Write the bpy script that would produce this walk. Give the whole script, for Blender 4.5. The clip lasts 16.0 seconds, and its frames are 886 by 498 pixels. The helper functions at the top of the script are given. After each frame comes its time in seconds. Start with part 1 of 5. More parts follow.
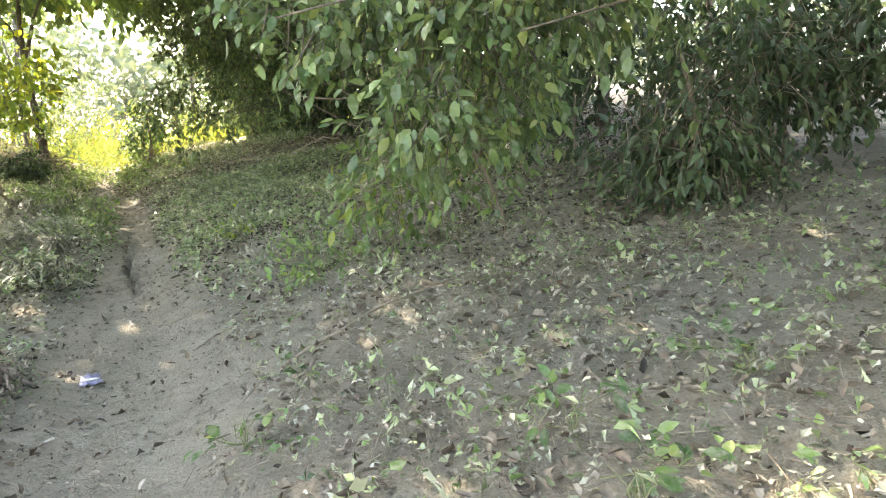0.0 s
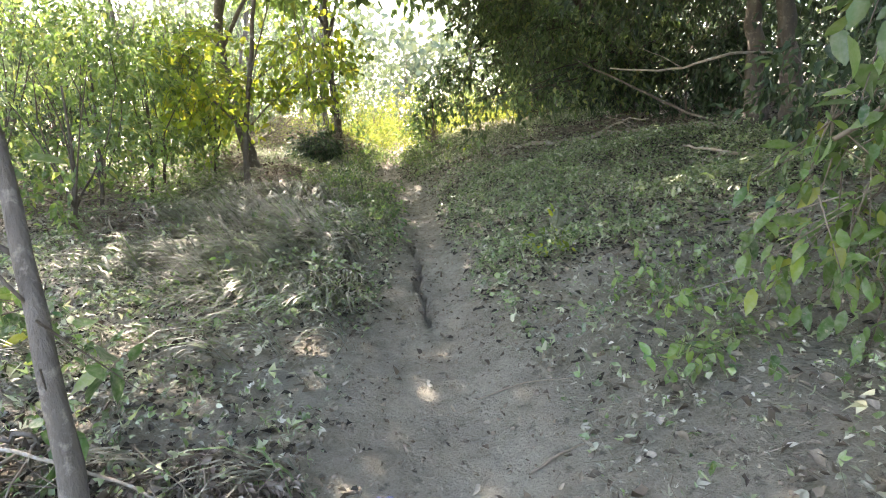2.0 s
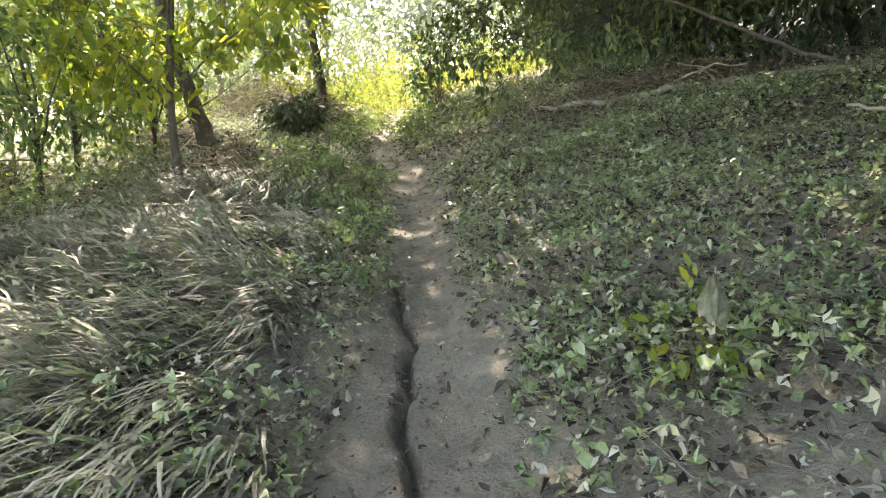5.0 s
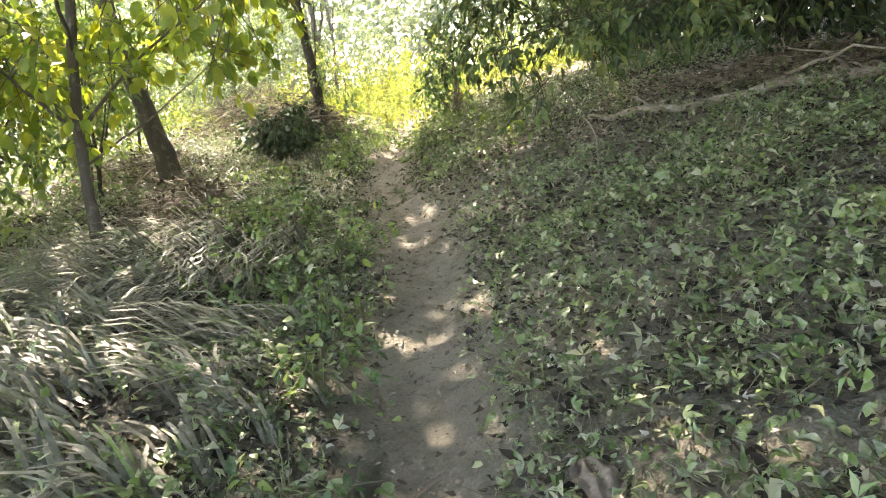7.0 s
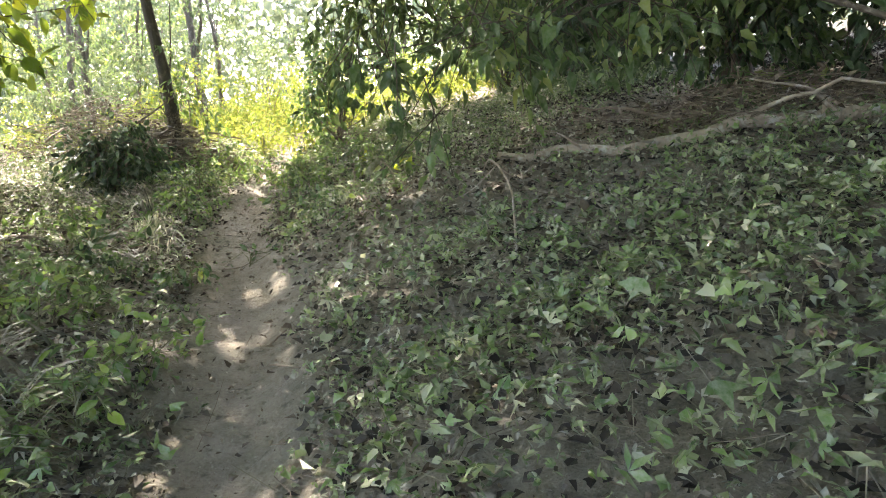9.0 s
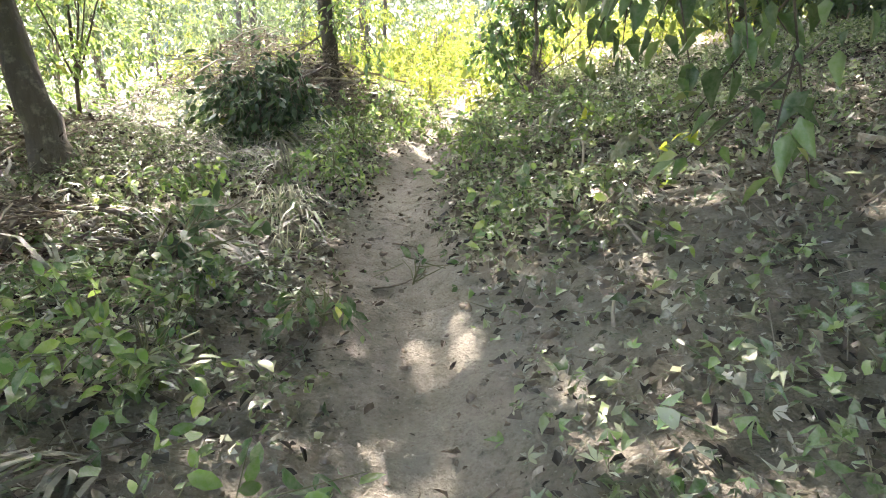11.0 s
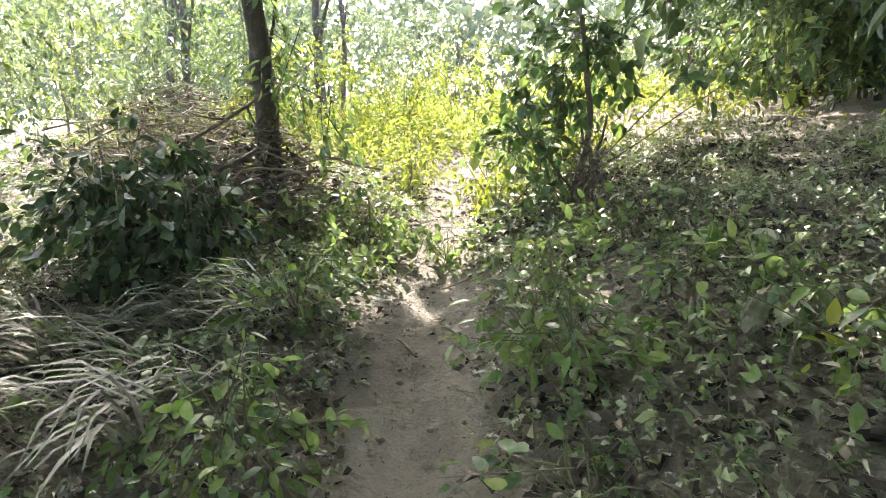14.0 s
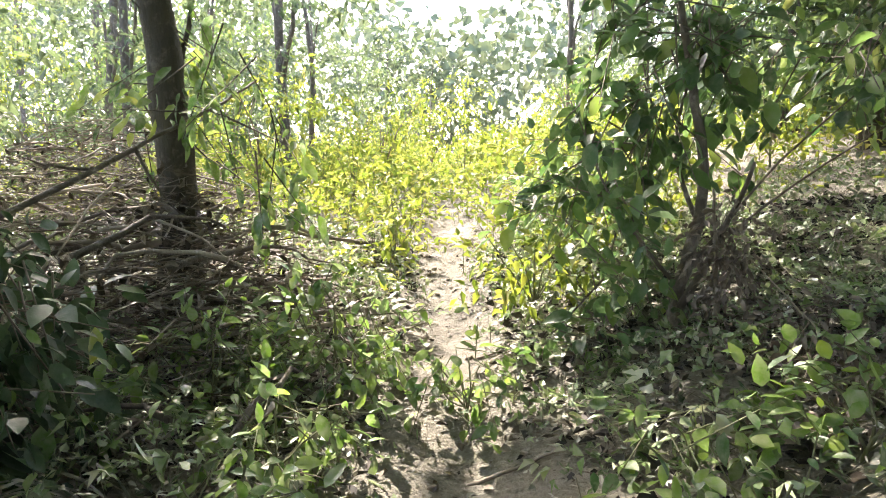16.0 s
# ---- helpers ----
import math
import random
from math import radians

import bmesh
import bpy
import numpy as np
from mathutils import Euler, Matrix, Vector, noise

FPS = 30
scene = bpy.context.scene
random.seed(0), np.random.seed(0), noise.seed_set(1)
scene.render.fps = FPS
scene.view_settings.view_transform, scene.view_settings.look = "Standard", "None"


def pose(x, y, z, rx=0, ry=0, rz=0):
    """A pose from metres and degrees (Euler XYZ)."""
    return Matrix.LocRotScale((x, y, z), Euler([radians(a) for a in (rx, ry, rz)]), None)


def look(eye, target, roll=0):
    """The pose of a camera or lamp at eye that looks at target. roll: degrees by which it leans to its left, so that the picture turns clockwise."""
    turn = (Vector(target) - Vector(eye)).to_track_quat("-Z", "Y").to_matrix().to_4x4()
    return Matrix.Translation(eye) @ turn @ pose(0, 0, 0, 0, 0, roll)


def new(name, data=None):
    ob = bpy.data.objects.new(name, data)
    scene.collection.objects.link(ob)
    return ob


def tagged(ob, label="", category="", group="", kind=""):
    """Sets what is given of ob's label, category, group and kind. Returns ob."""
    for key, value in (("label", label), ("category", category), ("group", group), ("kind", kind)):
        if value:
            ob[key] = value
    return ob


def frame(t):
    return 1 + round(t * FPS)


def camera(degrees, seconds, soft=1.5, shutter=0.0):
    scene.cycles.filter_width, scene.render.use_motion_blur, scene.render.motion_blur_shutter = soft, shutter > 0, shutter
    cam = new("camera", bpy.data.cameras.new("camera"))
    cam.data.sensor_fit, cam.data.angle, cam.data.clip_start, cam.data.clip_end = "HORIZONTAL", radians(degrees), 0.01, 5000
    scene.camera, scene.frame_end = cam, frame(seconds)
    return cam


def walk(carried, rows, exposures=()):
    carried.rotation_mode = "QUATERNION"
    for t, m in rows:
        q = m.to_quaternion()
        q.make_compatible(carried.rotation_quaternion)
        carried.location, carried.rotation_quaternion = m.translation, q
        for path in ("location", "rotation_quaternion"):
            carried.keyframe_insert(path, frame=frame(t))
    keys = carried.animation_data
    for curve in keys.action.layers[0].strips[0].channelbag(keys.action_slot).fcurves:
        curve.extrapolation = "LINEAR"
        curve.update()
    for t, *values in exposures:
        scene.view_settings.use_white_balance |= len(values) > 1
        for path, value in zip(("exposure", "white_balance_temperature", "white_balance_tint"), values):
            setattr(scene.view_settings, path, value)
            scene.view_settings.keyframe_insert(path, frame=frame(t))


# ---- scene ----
cam = camera(70.0, 16.0, soft=1.0)
PATH = [
    (0, (0.303, -0.128, 1.413), (0.176, 1.851, 1.149), -2.2),
    (0.5, (-0.127, 0.25, 1.499), (-0.594, 2.173, 1.207), -1.7),
    (1, (-0.452, 0.763, 1.516), (-1.178, 2.598, 1.194), -0.6),
    (1.5, (-0.747, 1.159, 1.57), (-1.659, 2.91, 1.25), -1.1),
    (2, (-0.907, 1.571, 1.591), (-1.779, 3.344, 1.281), -1.1),
    (2.5, (-1.11, 2.012, 1.597), (-1.955, 3.804, 1.322), -1.1),
    (3, (-1.294, 2.452, 1.56), (-2.085, 4.268, 1.288), -1.0),
    (3.5, (-1.538, 2.886, 1.526), (-2.293, 4.709, 1.199), -0.8),
    (4, (-1.793, 3.315, 1.532), (-2.584, 5.116, 1.169), -1.0),
    (4.2, (-1.886, 3.478, 1.569), (-2.713, 5.259, 1.189), -1.0),
    (6.3, (-2.771, 5.74, 1.841), (-3.731, 7.426, 1.356), -5.0),
    (6.5, (-2.903, 5.923, 1.854), (-3.862, 7.612, 1.375), -5.2),
    (7, (-3.173, 6.315, 1.871), (-4.146, 8.007, 1.436), -5.3),
    (7.5, (-3.369, 6.775, 1.901), (-4.27, 8.527, 1.558), -4.1),
    (8, (-3.48, 7.153, 1.952), (-4.23, 8.987, 1.683), -2.8),
    (8.2, (-3.463, 7.337, 1.977), (-4.161, 9.192, 1.703), -2.7),
    (10.3, (-4.548, 8.922, 1.795), (-5.425, 10.619, 1.204), -1.7),
    (10.5, (-4.675, 9.094, 1.825), (-5.641, 10.755, 1.273), -0.9),
    (11, (-5.031, 9.525, 1.921), (-6.115, 11.122, 1.397), -0.3),
    (11.5, (-5.265, 9.967, 1.971), (-6.376, 11.546, 1.446), -0.6),
    (12, (-5.626, 10.358, 1.992), (-6.738, 11.908, 1.391), -1.0),
    (12.5, (-5.969, 10.663, 2.047), (-7.038, 12.209, 1.364), -0.4),
    (13, (-6.368, 10.999, 2.124), (-7.414, 12.568, 1.457), -0.2),
    (13.5, (-6.62, 11.303, 2.17), (-7.639, 12.929, 1.607), 0.2),
    (13.9, (-6.778, 11.501, 2.215), (-7.754, 13.204, 1.831), 1.0),
    (14, (-6.838, 11.631, 2.208), (-7.823, 13.332, 1.836), 0.3),
    (14.5, (-7.134, 12.005, 2.269), (-8.102, 13.741, 2.049), -0.1),
    (15, (-7.367, 12.395, 2.251), (-8.303, 14.155, 2.088), 0.2),
    (15.5, (-7.665, 12.779, 2.274), (-8.61, 14.533, 2.1), -0.1),
    (16, (-7.933, 13.159, 2.272), (-8.854, 14.917, 2.024), 0.1),
]
EXPOSURES = [(0.0, 3.95, 7950, 13), (1.5, 3.8, 6800, 21), (2.5, 3.55, 7500, 15), (3.5, 3.45, 7400, 16), (6.5, 3.95, 7600, 17), (8.0, 3.55, 7450, 16), (10.5, 4.1, 6650, 19), (12.0, 3.9, 6750, 20), (13.0, 4.0, 6300, 19), (14.5, 3.35, 6700, 16), (16.0, 3.4, 6700, 16)]
walk(cam, [(t, look(eye, target, roll)) for t, eye, target, roll in PATH], EXPOSURES)

# ---- light: hazy tropical sun ahead and to the walker's left, blue sky ----
SUN_AZ, SUN_EL = radians(-52), radians(44)      # azimuth from +y, minus is towards -x
sun_way = Vector((math.sin(SUN_AZ) * math.cos(SUN_EL), math.cos(SUN_AZ) * math.cos(SUN_EL), math.sin(SUN_EL)))
world = bpy.data.worlds.new("sky")
scene.world = world
world.use_nodes = True
wn = world.node_tree
sky = wn.nodes.new("ShaderNodeTexSky")
sky.sky_type, sky.sun_disc = "NISHITA", False
sky.sun_elevation, sky.sun_rotation = SUN_EL, SUN_AZ
sky.air_density, sky.dust_density = 1.2, 3.0
wn.nodes["Background"].inputs["Strength"].default_value = 0.15
wn.links.new(sky.outputs[0], wn.nodes["Background"].inputs["Color"])
sun = new("sun", bpy.data.lights.new("sun", "SUN"))
sun.data.energy, sun.data.angle, sun.data.color = 2.6, radians(0.6), (1.0, 0.93, 0.82)
sun.matrix_world = look(sun_way * 60, (0, 0, 0))

rng = np.random.default_rng(7)


# ---- materials ----
def nodes_of(name):
    m = bpy.data.materials.new(name)
    m.use_nodes = True
    t = m.node_tree
    return m, t, t.nodes["Principled BSDF"], t.nodes["Material Output"]


def add(t, kind, **inputs):
    n = t.nodes.new("ShaderNode" + kind)
    for k, v in inputs.items():
        n.inputs[k.replace("_", " ")].default_value = v
    return n


def ramp(t, fac, stops):
    n = t.nodes.new("ShaderNodeValToRGB")
    while len(n.color_ramp.elements) < len(stops):
        n.color_ramp.elements.new(0.5)
    for e, (p, c) in zip(n.color_ramp.elements, stops):
        e.position, e.color = p, (*c, 1)
    t.links.new(fac, n.inputs[0])
    return n.outputs[0]


def mixed(t, fac, a, b):
    n = t.nodes.new("ShaderNodeMix")
    n.data_type = "RGBA"
    for sock, v in ((n.inputs[0], fac), (n.inputs[6], a), (n.inputs[7], b)):
        if isinstance(v, (int, float)):
            sock.default_value = v
        elif isinstance(v, tuple):
            sock.default_value = (*v, 1)
        else:
            t.links.new(v, sock)
    return n.outputs[2]


def grain(t, scale, detail=4.0, rough=0.6, stretch=None):
    n = add(t, "TexNoise", Scale=scale, Detail=detail, Roughness=rough)
    if stretch:
        co, mp = t.nodes.new("ShaderNodeTexCoord"), t.nodes.new("ShaderNodeMapping")
        mp.inputs["Scale"].default_value = stretch
        t.links.new(co.outputs["Object"], mp.inputs[0])
        t.links.new(mp.outputs[0], n.inputs["Vector"])
    else:
        co = t.nodes.new("ShaderNodeNewGeometry")
        t.links.new(co.outputs["Position"], n.inputs["Vector"])
    return n.outputs["Fac"]


def bump(t, p, height, strength, dist):
    b = add(t, "Bump", Strength=strength, Distance=dist)
    t.links.new(height, b.inputs["Height"])
    t.links.new(b.outputs[0], p.inputs["Normal"])


SILT = (0.37, 0.35, 0.295)


def leaf_material(name, stops, dust=0.35, through_light=0.45, rough=0.4, single=False):
    """Leaves, each with its own tint, dried silt in blotches, light shining through."""
    m, t, p, out = nodes_of(name)
    if single:
        rnd = t.nodes.new("ShaderNodeObjectInfo").outputs["Random"]
    else:
        rnd = t.nodes.new("ShaderNodeNewGeometry").outputs["Random Per Island"]
    tint = ramp(t, rnd, stops)
    blotch = grain(t, 30.0, 3.0)
    cut = add(t, "MapRange")
    cut.inputs["From Min"].default_value, cut.inputs["From Max"].default_value = 0.40, 0.68
    cut.inputs["To Max"].default_value = dust
    t.links.new(blotch, cut.inputs[0])
    col = mixed(t, cut.outputs[0], tint, SILT)
    t.links.new(col, p.inputs["Base Color"])
    p.inputs["Roughness"].default_value = rough
    p.inputs["Specular IOR Level"].default_value = 0.55
    bump(t, p, grain(t, 90.0, 2.0), 0.35, 0.004)
    tr = add(t, "BsdfTranslucent")
    bright = add(t, "HueSaturation", Saturation=1.1, Value=1.4)
    bright.inputs["Hue"].default_value = 0.485
    t.links.new(col, bright.inputs["Color"])
    t.links.new(bright.outputs[0], tr.inputs["Color"])
    mx = t.nodes.new("ShaderNodeMixShader")
    mx.inputs[0].default_value = through_light
    t.links.new(p.outputs[0], mx.inputs[1])
    t.links.new(tr.outputs[0], mx.inputs[2])
    t.links.new(mx.outputs[0], out.inputs["Surface"])
    return m


def bark_material(name, dark, light, scale=14.0):
    m, t, p, out = nodes_of(name)
    a = grain(t, scale, 6.0, 0.65, (1.0, 1.0, 0.22))
    b = grain(t, 3.0, 3.0)
    col = mixed(t, b, ramp(t, a, [(0.3, dark), (0.7, light)]), tuple((d + l) / 2 * 0.9 for d, l in zip(dark, light)))
    lichen = ramp(t, grain(t, 11.0, 5.0, 0.7), [(0.53, (0, 0, 0)), (0.66, (0.55, 0.55, 0.55))])
    col = mixed(t, lichen, col, tuple(min(0.5, l * 1.9) for l in light))
    t.links.new(col, p.inputs["Base Color"])
    p.inputs["Roughness"].default_value = 0.9
    bump(t, p, a, 1.0, 0.035)
    return m


def soil_material():
    m, t, p, out = nodes_of("silty_soil")
    big, mid, fine = grain(t, 0.9, 4.0), grain(t, 7.0, 5.0, 0.65), grain(t, 60.0, 5.0, 0.7)
    c1 = ramp(t, big, [(0.36, (0.152, 0.135, 0.102)), (0.5, (0.237, 0.216, 0.168)), (0.62, (0.332, 0.31, 0.255))])
    c2 = ramp(t, mid, [(0.33, (0.095, 0.084, 0.0624)), (0.5, (0.223, 0.205, 0.159)), (0.72, (0.332, 0.31, 0.25))])
    col = mixed(t, 0.5, c1, c2)
    speck = ramp(t, fine, [(0.36, (0.0522, 0.045, 0.0343)), (0.47, (0.199, 0.182, 0.142)), (0.72, (0.304, 0.28, 0.229))])
    col = mixed(t, 0.3, col, speck)
    t.links.new(col, p.inputs["Base Color"])
    p.inputs["Roughness"].default_value = 0.92
    lumps = grain(t, 13.0, 5.0, 0.62)
    bits = grain(t, 70.0, 2.0, 0.5)
    col = mixed(t, ramp(t, bits, [(0.66, (0, 0, 0)), (0.72, (0.5, 0.5, 0.5))]), col, (0.38, 0.36, 0.291))
    col = mixed(t, ramp(t, lumps, [(0.32, (0.7, 0.7, 0.7)), (0.42, (0, 0, 0))]), col, (0.0617, 0.052, 0.0395))
    t.links.new(col, p.inputs["Base Color"])
    h = add(t, "Math")
    h.operation = "MULTIPLY_ADD"
    h.inputs[1].default_value = 1.6
    t.links.new(lumps, h.inputs[0])
    t.links.new(fine, h.inputs[2])
    bump(t, p, h.outputs[0], 1.0, 0.05)
    return m


def plain_material(name, stops, rough=0.7, scale=25.0):
    m, t, p, out = nodes_of(name)
    t.links.new(ramp(t, grain(t, scale, 4.0), stops), p.inputs["Base Color"])
    p.inputs["Roughness"].default_value = rough
    bump(t, p, grain(t, scale * 3, 3.0), 0.4, 0.006)
    return m


def dry_material(name, stops, rough=0.8):
    m, t, p, out = nodes_of(name)
    rnd = t.nodes.new("ShaderNodeNewGeometry").outputs["Random Per Island"]
    col = mixed(t, grain(t, 40.0, 4.0), ramp(t, rnd, stops), tuple(v * 0.6 for v in stops[0][1]))
    t.links.new(col, p.inputs["Base Color"])
    p.inputs["Roughness"].default_value = rough
    bump(t, p, grain(t, 80.0, 3.0), 0.5, 0.004)
    return m


M_soil = soil_material()
M_creeper = leaf_material("creeper_leaf", [(0.0, (0.03, 0.06, 0.018)), (0.3, (0.075, 0.135, 0.035)), (0.6, (0.135, 0.225, 0.06)), (0.8, (0.2, 0.27, 0.1)), (0.92, (0.28, 0.31, 0.18)), (1.0, (0.42, 0.43, 0.3))], 0.5, 0.2)
M_silted = leaf_material("silted_leaf", [(0.0, (0.05, 0.055, 0.03)), (0.25, (0.14, 0.138, 0.094)), (0.5, (0.25, 0.24, 0.182)), (0.7, (0.13, 0.17, 0.08)), (0.88, (0.34, 0.325, 0.26)), (1.0, (0.45, 0.43, 0.36))], 0.55, 0.12)
M_litter = dry_material("dry_litter", [(0.0, (0.05, 0.036, 0.025)), (0.35, (0.14, 0.105, 0.07)), (0.6, (0.30, 0.245, 0.178)), (0.85, (0.43, 0.37, 0.29)), (1.0, (0.56, 0.51, 0.43))])
M_dry_drift = dry_material("drifted_leaf", [(0.0, (0.07, 0.055, 0.04)), (0.3, (0.17, 0.138, 0.1)), (0.65, (0.28, 0.235, 0.178)), (1.0, (0.42, 0.37, 0.295))])
M_grass = leaf_material("bent_grass", [(0.0, (0.045, 0.052, 0.033)), (0.35, (0.095, 0.1, 0.07)), (0.65, (0.16, 0.162, 0.122)), (0.82, (0.24, 0.238, 0.19)), (0.86, (0.07, 0.14, 0.032)), (1.0, (0.13, 0.21, 0.055))], 0.45, 0.14, 0.5)
M_pale_grass = leaf_material("pale_grass", [(0.0, (0.33, 0.34, 0.2)), (1.0, (0.5, 0.49, 0.36))], 0.3, 0.3)
M_herb = leaf_material("herb_leaf", [(0.0, (0.07, 0.13, 0.03)), (0.5, (0.11, 0.21, 0.045)), (1.0, (0.19, 0.28, 0.06))], 0.35, 0.4)
# sun passing through the herbs is put into this yellow-green
M_field = leaf_material("sunlit_herb", [(0.0, (0.0862, 0.138, 0.023)), (0.5, (0.155, 0.213, 0.0345)), (0.85, (0.23, 0.265, 0.0517)), (1.0, (0.31, 0.299, 0.092))], 0.08, 0.45, 0.6)
M_tree_leaf = leaf_material("tree_leaf", [(0.0, (0.05, 0.10, 0.025)), (0.5, (0.09, 0.17, 0.035)), (0.85, (0.14, 0.22, 0.045)), (1.0, (0.25, 0.28, 0.06))], 0.25, 0.45)
# backlight on the trees is put into this yellow; weed tufts are yellow themselves
M_bright_leaf = leaf_material("yellow_backlit_leaf", [(0.0, (0.12, 0.20, 0.03)), (0.5, (0.20, 0.29, 0.04)), (1.0, (0.34, 0.36, 0.05))], 0.15, 0.55)
# deep shade of the wood is put into this dark green
M_dark_leaf = leaf_material("dark_shade_leaf", [(0.0, (0.018, 0.042, 0.017)), (0.5, (0.03, 0.066, 0.024)), (0.9, (0.052, 0.10, 0.034)), (1.0, (0.10, 0.145, 0.045))], 0.1, 0.2, 0.5)
# lighter copy, for boughs where light comes through the wood
M_wood_leaf = leaf_material("lighter_wood_leaf", [(0.0, (0.035, 0.075, 0.025)), (0.5, (0.065, 0.125, 0.035)), (0.85, (0.11, 0.18, 0.05)), (1.0, (0.2, 0.24, 0.07))], 0.2, 0.35)
# aerial haze is put into these two leaf colours: greyer, less saturated
M_far_leaf = leaf_material("haze_toned_far_leaf", [(0.0, (0.0515, 0.0837, 0.0386)), (0.5, (0.0837, 0.122, 0.0547)), (1.0, (0.129, 0.168, 0.0708))], 0.1, 0.4)
M_haze_leaf = leaf_material("haze_toned_leaf", [(0.0, (0.0719, 0.0972, 0.0629)), (0.5, (0.0972, 0.127, 0.0719)), (1.0, (0.135, 0.16, 0.0886))], 0.0, 0.22, 0.7)
M_big_leaf = leaf_material("broad_leaf", [(0.0, (0.035, 0.08, 0.025)), (0.6, (0.065, 0.14, 0.04)), (0.9, (0.11, 0.2, 0.05)), (1.0, (0.2, 0.26, 0.06))], 0.35, 0.38, 0.5, single=True)
M_dead_leaf = dry_material("withered_leaf", [(0.0, (0.13, 0.10, 0.08)), (0.5, (0.25, 0.20, 0.165)), (1.0, (0.40, 0.34, 0.285))])
M_twig = dry_material("dry_twig", [(0.0, (0.12, 0.09, 0.065)), (0.5, (0.23, 0.185, 0.14)), (1.0, (0.40, 0.35, 0.28))])
M_stem = dry_material("green_stem", [(0.0, (0.12, 0.13, 0.06)), (1.0, (0.22, 0.21, 0.12))])
M_stalk = dry_material("pale_stalk", [(0.0, (0.16, 0.15, 0.10)), (0.6, (0.30, 0.27, 0.20)), (1.0, (0.46, 0.42, 0.33))])
M_bark = bark_material("grey_bark", (0.055, 0.044, 0.036), (0.165, 0.138, 0.113))
M_dark_bark = bark_material("dark_bark", (0.035, 0.028, 0.022), (0.11, 0.09, 0.07))
M_pale_bark = bark_material("pale_dead_wood", (0.20, 0.165, 0.125), (0.40, 0.34, 0.27))
M_pod = dry_material("pale_husk", [(0.0, (0.38, 0.33, 0.26)), (1.0, (0.62, 0.58, 0.5))])
# near-black: the shade between plants, put into a leaf colour
M_gap_shade = dry_material("gap_shade_leaves", [(0.0, (0.018, 0.015, 0.011)), (0.5, (0.042, 0.034, 0.025)), (0.85, (0.08, 0.066, 0.049)), (1.0, (0.16, 0.138, 0.105))])
M_shrub_leaf = leaf_material("trail_shrub_leaf", [(0.0, (0.03, 0.075, 0.025)), (0.5, (0.055, 0.125, 0.035)), (0.85, (0.10, 0.19, 0.05)), (1.0, (0.2, 0.28, 0.06))], 0.15, 0.35)
M_wilted = leaf_material("wilted_leaf", [(0.0, (0.07, 0.08, 0.035)), (1.0, (0.12, 0.125, 0.06))], 0.4, 0.25, 0.6)
M_clod = plain_material("soil_clod", [(0.3, (0.10, 0.08, 0.06)), (0.7, (0.22, 0.18, 0.14))], 0.95)
M_packet = plain_material("blue_film", [(0.35, (0.075, 0.08, 0.15)), (0.65, (0.17, 0.17, 0.27))], 0.4, 60.0)
M_packet_white = plain_material("dirty_white_film", [(0.3, (0.35, 0.34, 0.30)), (0.7, (0.55, 0.54, 0.50))], 0.5)


# ---- mesh building ----
def mesh(name, V, F, mat, smooth=True):
    """One mesh object from vertex rows and lists of faces (arrays of the same width)."""
    V = np.asarray(V, dtype=np.float32)
    F = [np.asarray(f, dtype=np.int32) for f in F if len(f)]
    me = bpy.data.meshes.new(name)
    idx = np.concatenate([f.ravel() for f in F])
    sizes = np.concatenate([np.full(len(f), f.shape[1]) for f in F])
    me.vertices.add(len(V))
    me.vertices.foreach_set("co", V.ravel())
    me.loops.add(len(idx))
    me.loops.foreach_set("vertex_index", idx)
    me.polygons.add(len(sizes))
    me.polygons.foreach_set("loop_start", np.concatenate([[0], np.cumsum(sizes)[:-1]]).astype(np.int32))
    me.polygons.foreach_set("use_smooth", np.full(len(sizes), smooth))
    me.update(calc_edges=True)
    me.materials.append(mat)
    return new(name, me)


def part(name, VF, mat, parent, label=""):
    ob = mesh(name, VF[0], VF[1], mat)
    ob.parent = parent
    return tagged(ob, label) if label else ob


def thing(name, label, category, group="", kind="", at=(0, 0, 0)):
    ob = new(name)
    ob.location = at
    return tagged(ob, label, category, group, kind)


def joined(pieces):
    """Several (V, F) as one."""
    Vs, Fs, n = [], {}, 0
    for V, F in pieces:
        Vs.append(V)
        for f in F:
            f = np.asarray(f)
            if len(f):
                Fs.setdefault(f.shape[1], []).append(f + n)
        n += len(V)
    return np.concatenate(Vs), [np.concatenate(f) for f in Fs.values()]


def unit(v):
    return v / np.maximum(np.linalg.norm(v, axis=-1, keepdims=True), 1e-9)


SMALL = (np.array([[0, 0, 0], [.28, .48, .1], [.62, .3, .06], [1, 0, -.12], [.62, -.3, .06], [.28, -.48, .1]]), np.array([[0, 3, 2, 1], [0, 5, 4, 3]]))
BROAD = (np.array([[0, 0, 0], [.22, .42, .05], [.55, .48, .02], [.82, .25, -.06], [1, 0, -.16], [.82, -.25, -.06], [.55, -.48, .02], [.22, -.42, .05], [.3, 0, -.02], [.66, 0, -.06]]),
         np.array([[0, 8, 1], [0, 7, 8], [1, 8, 9], [1, 9, 2], [7, 9, 8], [7, 6, 9], [2, 9, 3], [6, 5, 9], [3, 9, 4], [5, 4, 9]]))
TRIO = (np.array([[0, 0, 0], [.42, .17, .07], [1, 0, -.08], [.42, -.17, .07], [.12, .46, .05], [.42, .95, -.06], [.44, .36, .04], [.12, -.46, .05], [.42, -.95, -.06], [.44, -.36, .04]]), np.array([[0, 3, 2, 1], [0, 6, 5, 4], [0, 7, 8, 9]]))
